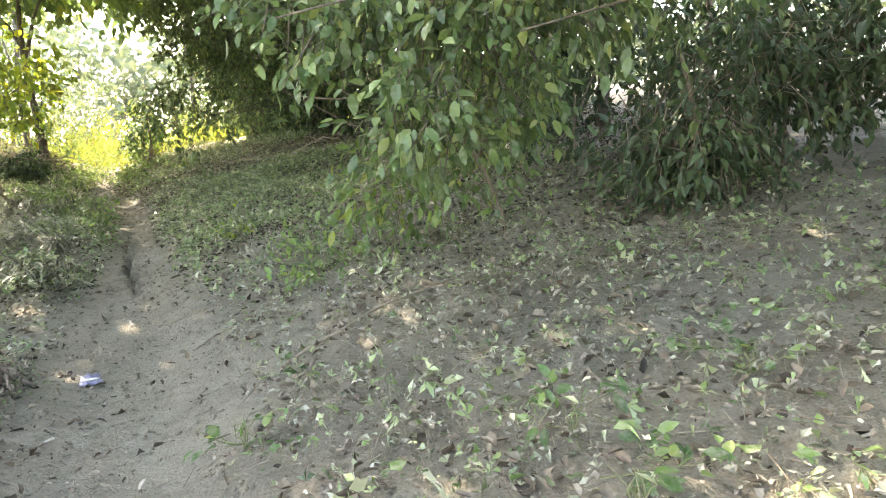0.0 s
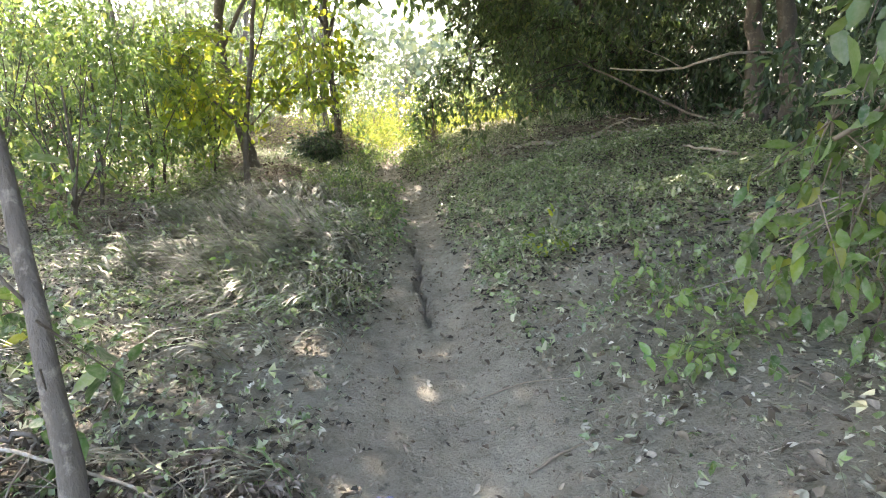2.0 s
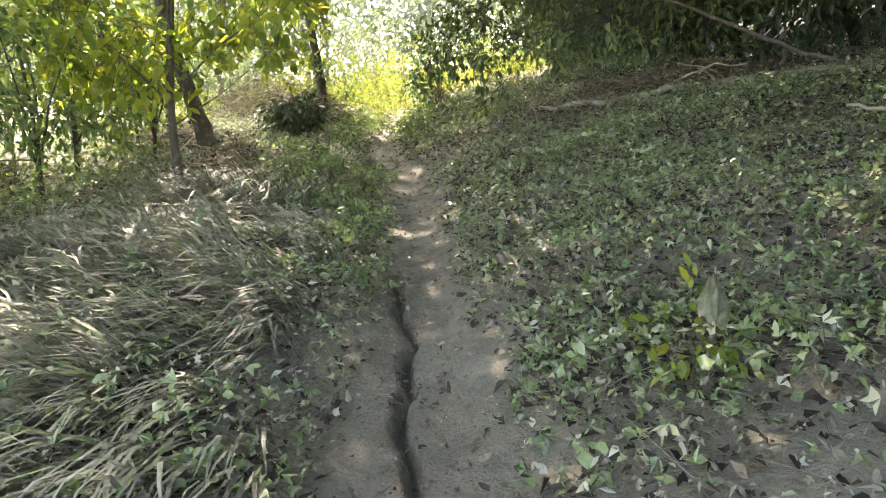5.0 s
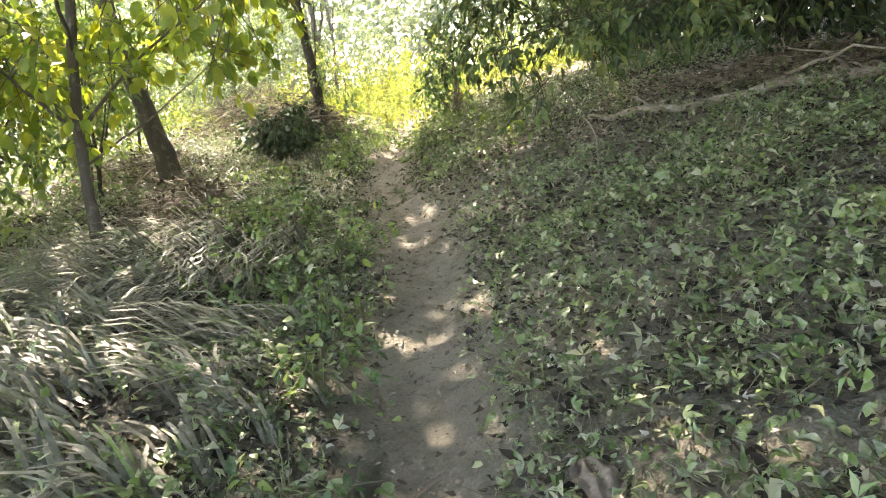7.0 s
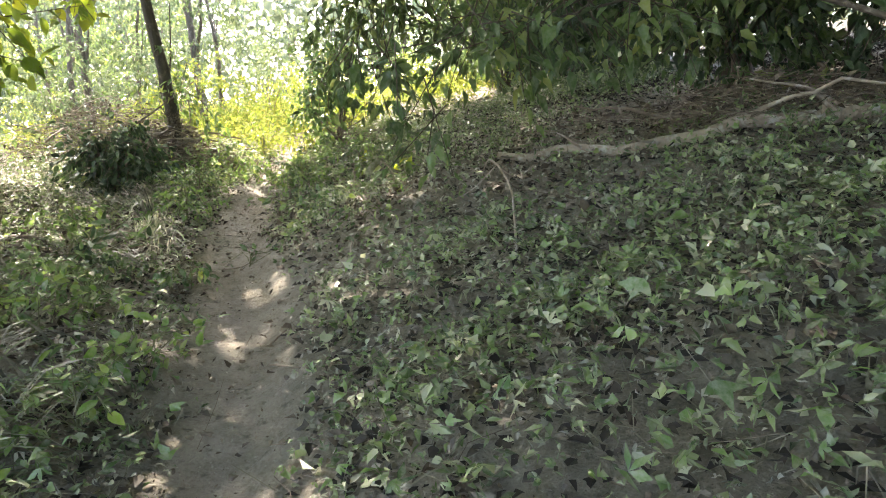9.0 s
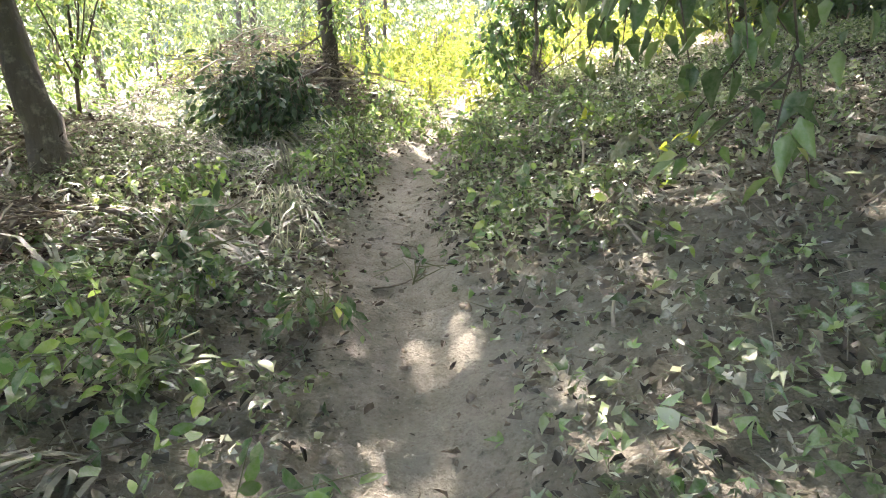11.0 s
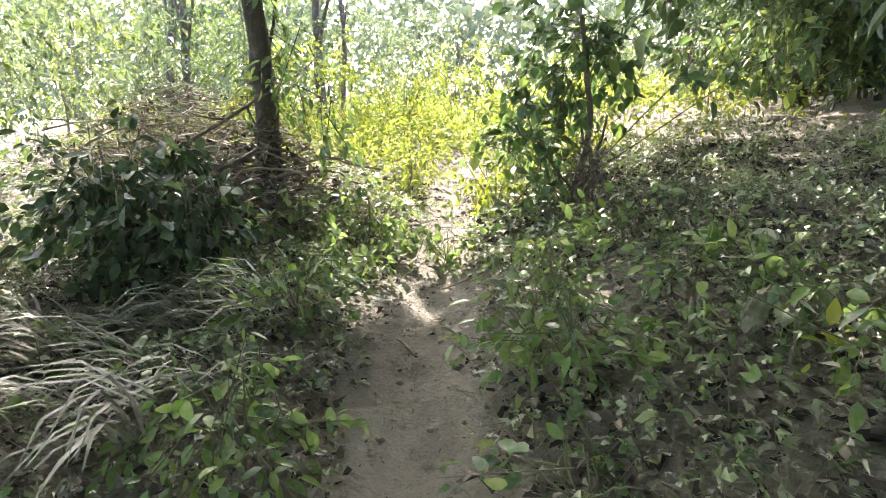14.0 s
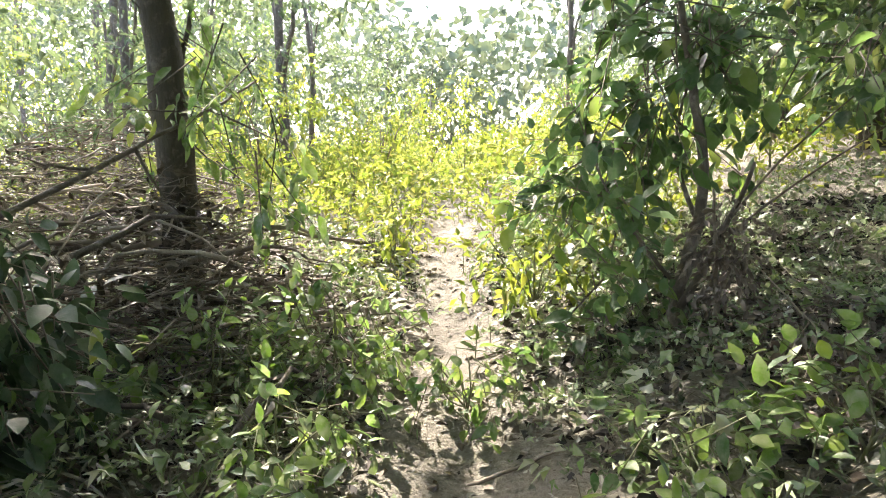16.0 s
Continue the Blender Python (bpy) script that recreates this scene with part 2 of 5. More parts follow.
CURLED = (np.array([[0, 0, 0], [.3, .4, .22], [.7, .34, .28], [1, 0, .1], [.7, -.34, .16], [.3, -.4, .3], [.5, 0, 0]]),
          np.array([[0, 6, 1], [1, 6, 2], [2, 6, 3], [3, 6, 4], [4, 6, 5], [5, 6, 0]]))


torn = np.random.default_rng(77)


def leaves(P, along, up, length, wide, shape=SMALL, ragged=0.0):
    """Leaves with their stalks at P, pointing along, faces turned up."""
    a = unit(along)
    s = unit(np.cross(up, a))
    n = np.cross(a, s)
    T, F = shape
    L, W = length[:, None, None], (length * wide)[:, None, None]
    V = P[:, None] + T[None, :, 0:1] * L * a[:, None] + T[None, :, 1:2] * W * s[:, None] + T[None, :, 2:3] * L * n[:, None]
    k = len(T)
    if ragged:
        V += torn.normal(size=V.shape) * L * ragged * np.minimum(T[None, :, 0:1] * 4, 1)
    return V.reshape(-1, 3), [(F[None] + k * np.arange(len(P))[:, None, None]).reshape(-1, F.shape[1])]


def ways(n, up=0.0, spread=1.0):
    """Random directions, lifted by up."""
    v = rng.normal(size=(n, 3)) * spread
    v[:, 2] += up
    return unit(v)


def tube(points, radii, sides=8, cap=True, rough=0.0):
    """A bent, tapering, slightly uneven round stem."""
    P = np.asarray(points, float)
    n = len(P)
    tang = unit(np.gradient(P, axis=0))
    ref = np.array([0, 0, 1.0]) if abs(tang[:, 2]).mean() < 0.8 else np.array([1.0, 0, 0])
    a = unit(np.cross(tang, ref))
    b = np.cross(tang, a)
    th = np.linspace(0, 2 * np.pi, sides, endpoint=False)
    R = np.asarray(radii, float)[:, None] * (1 + rough * rng.normal(size=(n, sides)))
    V = P[:, None] + R[..., None] * (np.cos(th)[None, :, None] * a[:, None] + np.sin(th)[None, :, None] * b[:, None])
    i, j = np.meshgrid(np.arange(n - 1), np.arange(sides), indexing="ij")
    q = np.stack([i * sides + j, i * sides + (j + 1) % sides, (i + 1) * sides + (j + 1) % sides, (i + 1) * sides + j], -1).reshape(-1, 4)
    V = V.reshape(-1, 3)
    F = [q]
    if cap:
        V = np.concatenate([V, P[[0, -1]]])
        k = np.arange(sides)
        F.append(np.concatenate([np.stack([np.full(sides, n * sides), (k + 1) % sides, k], -1), np.stack([np.full(sides, n * sides + 1), (n - 1) * sides + k, (n - 1) * sides + (k + 1) % sides], -1)]))
    return V, F


def bent(points, steps=14, wobble=0.02):
    """A smooth line through a few points, with small wobbles."""
    P = np.asarray(points, float)
    s = np.linspace(0, len(P) - 1, steps)
    i = np.clip(s.astype(int), 0, len(P) - 2)
    f = (s - i)[:, None]
    pad = np.concatenate([[2 * P[0] - P[1]], P, [2 * P[-1] - P[-2]]])
    p0, p1, p2, p3 = pad[i], pad[i + 1], pad[i + 2], pad[i + 3]
    Q = 0.5 * (2 * p1 + (p2 - p0) * f + (2 * p0 - 5 * p1 + 4 * p2 - p3) * f ** 2 + (3 * p1 - p0 - 3 * p2 + p3) * f ** 3)
    w = rng.normal(size=Q.shape) * wobble
    w[0] = 0
    return Q + w


def threads(P, Q, sag, r0, r1, seg=4):
    """Many thin three-sided stems from P to Q, sagging or arching by sag."""
    n = len(P)
    s = np.linspace(0, 1, seg + 1)
    mid = P[:, None] + (Q - P)[:, None] * s[None, :, None]
    mid = mid + (4 * s * (1 - s))[None, :, None] * sag[:, None]
    t = unit(Q - P)
    a = unit(np.cross(t, unit(rng.normal(size=(n, 3)))))
    b = np.cross(t, a)
    V = []
    for k in range(3):
        c, d = math.cos(k * 2.094), math.sin(k * 2.094)
        r = (r0[:, None] + (r1 - r0)[:, None] * s)[..., None]
        V.append(mid + r * (c * a + d * b)[:, None])
    V = np.stack(V, 2)
    base = np.arange(n)[:, None, None] * (seg + 1) * 3
    i, k = np.meshgrid(np.arange(seg), np.arange(3), indexing="ij")
    q = np.stack([i * 3 + k, i * 3 + (k + 1) % 3, (i + 1) * 3 + (k + 1) % 3, (i + 1) * 3 + k], -1).reshape(1, -1, 4)
    return V.reshape(-1, 3), [(q + base).reshape(-1, 4)]


def blades(P, way, length, width, droop, seg=4):
    """Grass blades: narrow strips that rise and bend over along way."""
    n = len(P)
    s = np.linspace(0, 1, seg + 1)[None, :, None]
    h = unit(way * np.array([1, 1, 0]))
    rise = length * (1 - droop)
    line = P[:, None] + h[:, None] * (length * (0.35 + 0.6 * droop))[:, None, None] * s ** 1.3
    line[..., 2] += (rise[:, None] * np.sin(s[..., 0] * 2.3)) - (length * droop)[:, None] * 0.12 * s[..., 0] ** 2
    side = np.stack([-h[:, 1], h[:, 0], np.zeros(n)], -1)
    line = line + side[:, None] * (length * rng.normal(size=n) * 0.14)[:, None, None] * s ** 2
    w = (width[:, None] * np.interp(np.linspace(0, 1, seg + 1), [0, 0.3, 0.65, 1], [0.7, 1, 0.75, 0.06])[None])[..., None]
    V = np.stack([line - side[:, None] * w / 2, line + side[:, None] * w / 2], 2)
    i = np.arange(seg)
    q = np.stack([2 * i, 2 * i + 1, 2 * i + 3, 2 * i + 2], -1)[None]
    return V.reshape(-1, 3), [(q + np.arange(n)[:, None, None] * 2 * (seg + 1)).reshape(-1, 4)]


# ---- the lie of the land ----
TRAIL_Y = [-40, -12, -4, 0, 1.94, 4.19, 5.4, 7.1, 8.5, 9.85, 10.6, 11.4, 12.5, 13.9, 15, 16.5, 18.1, 19.05, 24, 40, 90]
TRAIL_X = [20, 6, 1.6, -0.25, -1.14, -2.2, -2.93, -3.77, -4.6, -5.33, -5.85, -6.5, -7.45, -8.3, -8.85, -9.65, -10.5, -11, -13.6, -22, -48]
RISE_Y = [-40, -6, -0.7, 3.3, 6.2, 7.3, 9.7, 12.5, 14, 17, 22, 40, 80, 200]
RISE_Z = [-1.0, -0.1, 0.02, 0.1, 0.36, 0.48, 0.68, 0.95, 1.1, 1.42, 1.85, 2.5, 4.0, 9.0]


def value_noise(x, y, scale, seed):
    x, y = np.asarray(x) * scale, np.asarray(y) * scale
    i, j = np.floor(x).astype(int), np.floor(y).astype(int)
    fx, fy = x - i, y - j
    fx, fy = fx * fx * (3 - 2 * fx), fy * fy * (3 - 2 * fy)
    table = np.random.default_rng(seed).random((64, 64))
    g = lambda a, b: table[a % 64, b % 64]
    return (g(i, j) * (1 - fx) + g(i + 1, j) * fx) * (1 - fy) + (g(i, j + 1) * (1 - fx) + g(i + 1, j + 1) * fx) * fy


def beside(x, y):
    """Metres to the right of the trail's middle (left: minus)."""
    return (x - np.interp(y, TRAIL_Y, TRAIL_X)) * 0.87


def trail_half(y):
    return np.interp(y, [-2, 2, 4.5, 6.5, 9, 12, 14, 18.5, 21], [0.55, 0.5, 0.45, 0.28, 0.2, 0.25, 0.14, 0.15, -0.2])


def height(x, y, fine=True):
    x, y = np.asarray(x, float), np.asarray(y, float)
    d = beside(x, y)
    half = trail_half(y) * 0.8
    r, l = np.maximum(d - half * 0.5, 0), np.maximum(-d - half * 0.5, 0)
    z = np.interp(y, RISE_Y, RISE_Z)
    z = z + 0.28 * (1 - np.exp(-r / 0.9)) + 0.12 * np.minimum(r, 14) + 0.03 * np.clip(r - 14, 0, 60)
    z = z + 0.2 * (1 - np.exp(-l / 0.8)) + 0.015 * np.minimum(l, 14)
    off = np.clip((np.abs(d) - half) / 0.4, 0, 1)
    z = z + off * (0.10 * (value_noise(x, y, 0.8, 1) - 0.5) + 0.06 * (value_noise(x, y, 2.6, 2) - 0.5))
    if fine:
        z = z + 0.04 * (value_noise(x, y, 5.5, 3) - 0.5) + 0.034 * (value_noise(x, y, 11, 4) - 0.5) * (0.55 + 0.6 * off)
        # the runnel worn into the trail
        run = np.clip((y - 5.55) / 0.2, 0, 1) * np.clip((8.3 - y) / 0.5, 0, 1)
        c = d + 0.04 + 0.075 * (y - 6.06) + 0.022 * np.sin(y * 5.1) + 0.018 * np.sin(y * 13) + 0.012 * np.sin(y * 29)
        wide = 0.016 + 0.014 * value_noise(y, y * 0, 4.3, 8)
        z = z - 0.12 * np.exp(-(c / wide) ** 4) * run * np.clip(value_noise(y, y * 0, 2.3, 9) * 3.2 - 0.5, 0, 1)
        z = z + 0.015 * np.exp(-((np.abs(c) - 0.06) / 0.03) ** 2) * run
    return z


def axis(lo, hi, step, far):
    mid = list(np.arange(lo, hi, step))
    out, s, v = [], step, hi
    while v < far:
        out.append(v)
        s *= 1.35
        v += s
    low, s, v = [], step, lo
    while v > -far:
        s *= 1.35
        v -= s
        low.append(v)
    return np.array(low[::-1] + mid + out)


gx, gy = axis(-13.0, 3.0, 0.095, 900), axis(-1.5, 20.0, 0.095, 900)
gx = np.sort(np.concatenate([gx[(gx < -4.9) | (gx > -2.7)], np.arange(-4.88, -2.71, 0.021)]))
gy = np.sort(np.concatenate([gy[(gy < 5.4) | (gy > 8.5)], np.arange(5.42, 8.49, 0.045)]))
X, Y = np.meshgrid(gx, gy, indexing="ij")
Z = height(X, Y)
nx, ny = len(gx), len(gy)
i, j = np.meshgrid(np.arange(nx - 1), np.arange(ny - 1), indexing="ij")
quads = np.stack([i * ny + j, (i + 1) * ny + j, (i + 1) * ny + j + 1, i * ny + j + 1], -1).reshape(-1, 4)
tagged(mesh("ground", np.stack([X, Y, Z], -1).reshape(-1, 3), [quads], M_soil), "bare silty brown soil with a trodden footpath", "ground", kind="structure")


# ---- plants ----
def sprays(blobs, leaf, droop=0.5, per=9):
    """Leaf places in sprays on short twigs, filling uneven blobs (centre, radii, number): stalks, ways, faces, lengths, and the twigs."""
    out, tw = [], []
    for c, r, n in blobs:
        k = max(1, n // per)
        v = ways(k) * (rng.random((k, 1)) ** 0.45)
        C = np.asarray(c) + v * np.asarray(r)
        d = unit(v * np.array([1, 1, 0.4]) + rng.normal(size=(k, 3)) * 0.5 - np.array([0, 0, droop]))
        size = leaf * 3.2 * (0.7 + 0.6 * rng.random(k))
        f = (np.arange(per) + 0.5) / per
        P = C[:, None] + d[:, None] * (size[:, None] * f[None])[..., None]
        P = P.reshape(-1, 3) + rng.normal(size=(k * per, 3)) * leaf * 0.35
        a = np.repeat(d, per, 0) + rng.normal(size=(k * per, 3)) * 0.75 - np.array([0, 0, droop * 0.6])
        up = rng.normal(size=(k * per, 3)) * 0.55 + np.array([0, 0, 1.0])
        out.append((P, a, up, leaf * (0.55 + 0.9 * rng.random(k * per))))
        tw.append(threads(C - d * size[:, None] * 0.5, C + d * size[:, None], rng.normal(size=(k, 3)) * 0.03, np.full(k, leaf * 0.05), np.full(k, leaf * 0.02), 1))
    return [np.concatenate(q) for q in zip(*out)], joined(tw)


LEAF_MESHES = {}


def leaf_objects(parent, base, P, a, up, L, wide, mat):
    """Single leaves as parts, all on one shared mesh."""
    key = (mat.name, wide)
    if key not in LEAF_MESHES:
        V, F = leaves(np.zeros((1, 3)), np.array([[1.0, 0, 0]]), np.array([[0, 0, 1.0]]), np.array([1.0]), wide, BROAD)
        first = mesh("leaf", V, F, mat)
        LEAF_MESHES[key] = first.data
        bpy.data.objects.remove(first)
    a = unit(a)
    s = unit(np.cross(up, a))
    n = np.cross(a, s)
    for p, u, v, w, l in zip(P - base, a, s, n, L):
        ob = new("leaf", LEAF_MESHES[key])
        ob.parent = parent
        ob.matrix_local = Matrix(((u[0] * l, v[0] * l, w[0] * l, p[0]), (u[1] * l, v[1] * l, w[1] * l, p[1]), (u[2] * l, v[2] * l, w[2] * l, p[2]), (0, 0, 0, 1)))


def tree(name, label, line, radius, limbs, blobs, leaf, leaf_mat, bark, shape=SMALL, droop=0.5, wide=0.5, sides=12, group="", category="tree", picked=0, canopy=()):
    """A tree or shrub: tapered trunk along line, limbs (start share, end point, radius), leaves in blobs; picked leaves
    are parts of their own; canopy: unseen leaf blobs, added high above the view to shade the ground."""
    base = np.asarray(line[0], float)
    t = thing(name, label, category, group, at=base)
    L = bent(line, 18, radius * 0.12)
    L[0] -= (0, 0, 0.15)
    s = np.linspace(0, 1, len(L))
    R = radius * (1 - 0.55 * s) * (1 + 0.5 * np.exp(-s * 16))
    V, F = tube(L, R, sides, rough=0.05)
    part("trunk" if radius > 0.03 else "stem", (V - base, F), bark, t)
    for share, end, r in limbs:
        k = int(share * (len(L) - 1))
        mid = (L[k] + np.asarray(end)) / 2 + rng.normal(size=3) * min(0.12, radius * 3)
        q = bent([L[k], mid, end], 9, r * 0.4)
        V, F = tube(q, np.linspace(r, r * 0.35, 9), 7, rough=0.06)
        part("limb" if radius > 0.03 else "shoot", (V - base, F), bark, t)
    if blobs:
        (P, a, up, ll), (V2, F2) = sprays(blobs, leaf, droop)
        order = rng.permutation(len(P))
        one, rest = order[:picked], order[picked:]
        held = t
        if len(one):
            leaf_objects(t, base, P[one], a[one], up[one], ll[one], wide, M_big_leaf)
        if len(rest):
            V, F = leaves(P[rest], a[rest], up[rest], ll[rest], wide, shape)
            held = tagged(part("crown" if radius > 0.03 else "foliage", (V - base, F), leaf_mat, t), kind="stuff")
        if sides > 9 or picked:
            tagged(part("twigwork", (V2 - base, F2), bark, held), kind="stuff")
    if canopy:
        (P, a, up, ll), _ = sprays([(c, r, int(n * 0.44)) for c, r, n in canopy], 0.31, 0.3)
        V, F = leaves(P, a, up, ll, 0.6, SMALL)
        tagged(part("upper_crown", (V - base, F), leaf_mat, t), kind="stuff")
    return t


def ground_at(x, y):
    return float(height(x, y))


def on(x, y, up=0.0):
    return (x, y, ground_at(x, y) + up)


# ---- trees to the left of the trail ----
tree("young_tree", "slim young tree with knotted grey bark leaning over the path", [on(-2.93, 2.82), (-3.1, 2.88, 0.75), (-3.4, 3.0, 1.39), (-3.66, 3.02, 2.2), (-3.9, 3.0, 3.6), (-4.0, 3.0, 4.6)], 0.045,
     [(0.3, (-3.7, 2.9, 1.45), 0.008), (0.4, (-4.3, 3.0, 1.8), 0.012), (0.75, (-3.0, 3.6, 4.2), 0.02), (0.85, (-4.6, 2.6, 4.6), 0.02)],
     [((-4.3, 2.85, 1.6), (0.5, 0.5, 0.28), 110), ((-3.05, 2.75, 0.75), (0.3, 0.3, 0.25), 30), ((-3.4, 2.9, 2.75), (0.5, 0.5, 0.25), 90)], 0.12, M_tree_leaf, M_bark, BROAD, 0.6, 0.6, picked=200,
     canopy=[((-4.2, 3.0, 5.0), (2.3, 2.1, 0.8), 2300)])
tree("young_tree", "thin forked sapling with bare lower stem among silted weeds", [on(-4.5, 3.3), (-4.62, 3.32, 0.9), (-4.85, 3.4, 1.6), (-5.2, 3.8, 3.4), (-5.5, 4.4, 5.0)], 0.045,
     [(0.12, (-5.0, 3.1, 1.1), 0.015), (0.5, (-5.6, 3.5, 2.3), 0.012), (0.8, (-4.9, 5.2, 5.2), 0.02)], [((-5.3, 3.4, 1.9), (0.7, 0.6, 0.4), 140), ((-5.0, 3.6, 0.75), (0.6, 0.4, 0.3), 90)], 0.12, M_tree_leaf, M_bark, BROAD, 0.6, 0.6, picked=100,
     canopy=[((-5.8, 4.8, 5.6), (2.4, 2.3, 0.9), 2200), ((-2.7, 5.6, 6.6), (1.9, 1.6, 0.7), 1200)])
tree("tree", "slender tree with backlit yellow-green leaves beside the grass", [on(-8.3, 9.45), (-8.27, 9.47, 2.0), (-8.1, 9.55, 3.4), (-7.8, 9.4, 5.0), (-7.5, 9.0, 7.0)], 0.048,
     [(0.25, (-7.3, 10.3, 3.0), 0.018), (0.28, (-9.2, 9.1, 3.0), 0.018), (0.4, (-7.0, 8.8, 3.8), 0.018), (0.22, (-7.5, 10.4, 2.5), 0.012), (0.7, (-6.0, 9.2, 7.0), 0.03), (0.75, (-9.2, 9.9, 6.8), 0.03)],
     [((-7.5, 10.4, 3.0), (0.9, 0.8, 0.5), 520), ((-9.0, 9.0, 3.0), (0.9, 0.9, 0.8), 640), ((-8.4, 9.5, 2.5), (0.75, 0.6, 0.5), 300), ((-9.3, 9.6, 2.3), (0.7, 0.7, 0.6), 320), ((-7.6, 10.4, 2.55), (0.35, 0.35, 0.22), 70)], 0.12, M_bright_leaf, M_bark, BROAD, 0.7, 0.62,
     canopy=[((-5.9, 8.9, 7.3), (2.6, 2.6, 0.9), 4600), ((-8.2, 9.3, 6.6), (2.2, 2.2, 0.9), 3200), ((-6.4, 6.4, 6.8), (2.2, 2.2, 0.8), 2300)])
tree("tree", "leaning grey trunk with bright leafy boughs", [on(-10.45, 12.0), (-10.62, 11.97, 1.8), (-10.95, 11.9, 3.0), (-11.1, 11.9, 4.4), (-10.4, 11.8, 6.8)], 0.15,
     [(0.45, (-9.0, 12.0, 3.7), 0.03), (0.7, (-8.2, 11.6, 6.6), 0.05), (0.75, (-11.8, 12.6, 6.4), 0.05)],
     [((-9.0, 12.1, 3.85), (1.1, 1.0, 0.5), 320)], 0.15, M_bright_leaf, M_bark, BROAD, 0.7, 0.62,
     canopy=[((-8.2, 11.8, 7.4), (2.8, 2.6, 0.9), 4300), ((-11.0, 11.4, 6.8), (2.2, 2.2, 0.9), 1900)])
tree("tree", "dark upright trunk wrapped in vines above a brush pile", [on(-10.75, 15.5), (-10.75, 15.5, 2.4), (-10.88, 15.45, 3.6), (-11.0, 15.5, 5.0), (-11.0, 15.7, 6.8)], 0.105,
     [(0.35, (-10.9, 15.9, 3.9), 0.02), (0.7, (-9.6, 15.2, 6.4), 0.05), (0.75, (-12.8, 17.2, 6.4), 0.05)],
     [((-10.8, 15.45, 2.9), (0.22, 0.2, 0.7), 150), ((-10.3, 15.5, 2.5), (0.45, 0.4, 0.45), 110)], 0.10, M_tree_leaf, M_dark_bark, BROAD, 0.9, 0.4, picked=80,
     # unseen crown blobs, the last two set up-sun to shade the trail
     canopy=[((-10.6, 15.6, 7.0), (2.5, 2.2, 0.9), 3400), ((-8.6, 14.8, 7.2), (1.9, 1.9, 0.8), 2800), ((-13.2, 16.4, 7.0), (2.2, 1.4, 0.8), 2400), ((-13.9, 17.9, 7.0), (1.6, 0.9, 0.8), 1500)])
FAR_TREES = [(-16.7, 23.1, 0.12, 8.0), (-18.9, 21.2, 0.11, 6.5), (-19.5, 21.2, 0.09, 7.0), (-12.3, 27.8, 0.09, 8.0), (-19.0, 23.0, 0.06, 5.5), (-22.5, 17.5, 0.11, 7.0), (-15.5, 13.0, 0.08, 6.0), (-19.0, 12.0, 0.10, 7.0),
             (-14.0, 8.0, 0.08, 6.0), (-20.0, 6.0, 0.10, 6.5), (-13.0, 3.5, 0.09, 6.5), (-25.0, 25.0, 0.12, 7.5), (-21.0, 28.0, 0.1, 8.0), (-17.0, 16.0, 0.05, 5.0), (-24.0, 12.0, 0.1, 7.0), (-18.5, 26.0, 0.08, 7.5)]
for x, y, r, h in FAR_TREES:
    b = on(x, y)
    lean = rng.normal(size=2) * 0.45
    top = (b[0] + lean[0], b[1] + lean[1], b[2] + h)
    blobs = [((b[0] + lean[0] * f + rng.normal() * 1.0, b[1] + lean[1] * f + rng.normal() * 1.0, b[2] + h * f), (1.7, 1.7, 0.8), 400) for f in (0.25, 0.42, 0.6, 0.8, 0.98)]
    tree("tree", "spindly woodland tree in hazy sun with airy foliage", [b, (b[0] - lean[0] * 0.2, b[1] + lean[1] * 0.4, b[2] + h * 0.4), top], r,
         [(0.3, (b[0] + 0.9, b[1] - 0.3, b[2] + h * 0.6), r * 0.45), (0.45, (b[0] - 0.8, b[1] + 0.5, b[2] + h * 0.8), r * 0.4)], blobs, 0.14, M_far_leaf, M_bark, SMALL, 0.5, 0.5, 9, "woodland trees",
         # unseen crowns added over the nearer trees to shade the left side
         canopy=[((x + 1, y, b[2] + h + 0.3), (2.6, 2.6, 0.8), 2600)] if x > -16 and y < 15 else ())

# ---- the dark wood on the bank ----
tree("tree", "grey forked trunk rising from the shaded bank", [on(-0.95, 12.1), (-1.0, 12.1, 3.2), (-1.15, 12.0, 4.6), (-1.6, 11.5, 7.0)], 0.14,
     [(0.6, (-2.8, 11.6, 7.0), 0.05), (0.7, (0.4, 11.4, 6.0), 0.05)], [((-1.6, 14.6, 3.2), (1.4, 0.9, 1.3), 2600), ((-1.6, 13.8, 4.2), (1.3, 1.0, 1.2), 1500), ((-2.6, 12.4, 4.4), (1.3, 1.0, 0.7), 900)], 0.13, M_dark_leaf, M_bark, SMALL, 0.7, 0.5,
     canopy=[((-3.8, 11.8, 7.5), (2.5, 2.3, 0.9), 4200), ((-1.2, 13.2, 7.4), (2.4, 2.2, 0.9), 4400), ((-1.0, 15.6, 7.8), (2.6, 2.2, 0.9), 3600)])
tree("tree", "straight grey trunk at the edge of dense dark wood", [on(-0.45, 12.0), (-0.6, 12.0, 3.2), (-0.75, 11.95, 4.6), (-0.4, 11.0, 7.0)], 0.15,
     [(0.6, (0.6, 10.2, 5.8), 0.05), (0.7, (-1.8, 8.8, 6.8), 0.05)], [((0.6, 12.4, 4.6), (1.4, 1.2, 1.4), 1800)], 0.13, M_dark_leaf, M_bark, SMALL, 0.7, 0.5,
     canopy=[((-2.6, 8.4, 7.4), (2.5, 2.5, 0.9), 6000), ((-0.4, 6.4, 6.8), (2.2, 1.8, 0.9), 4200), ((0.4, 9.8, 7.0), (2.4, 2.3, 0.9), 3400)])
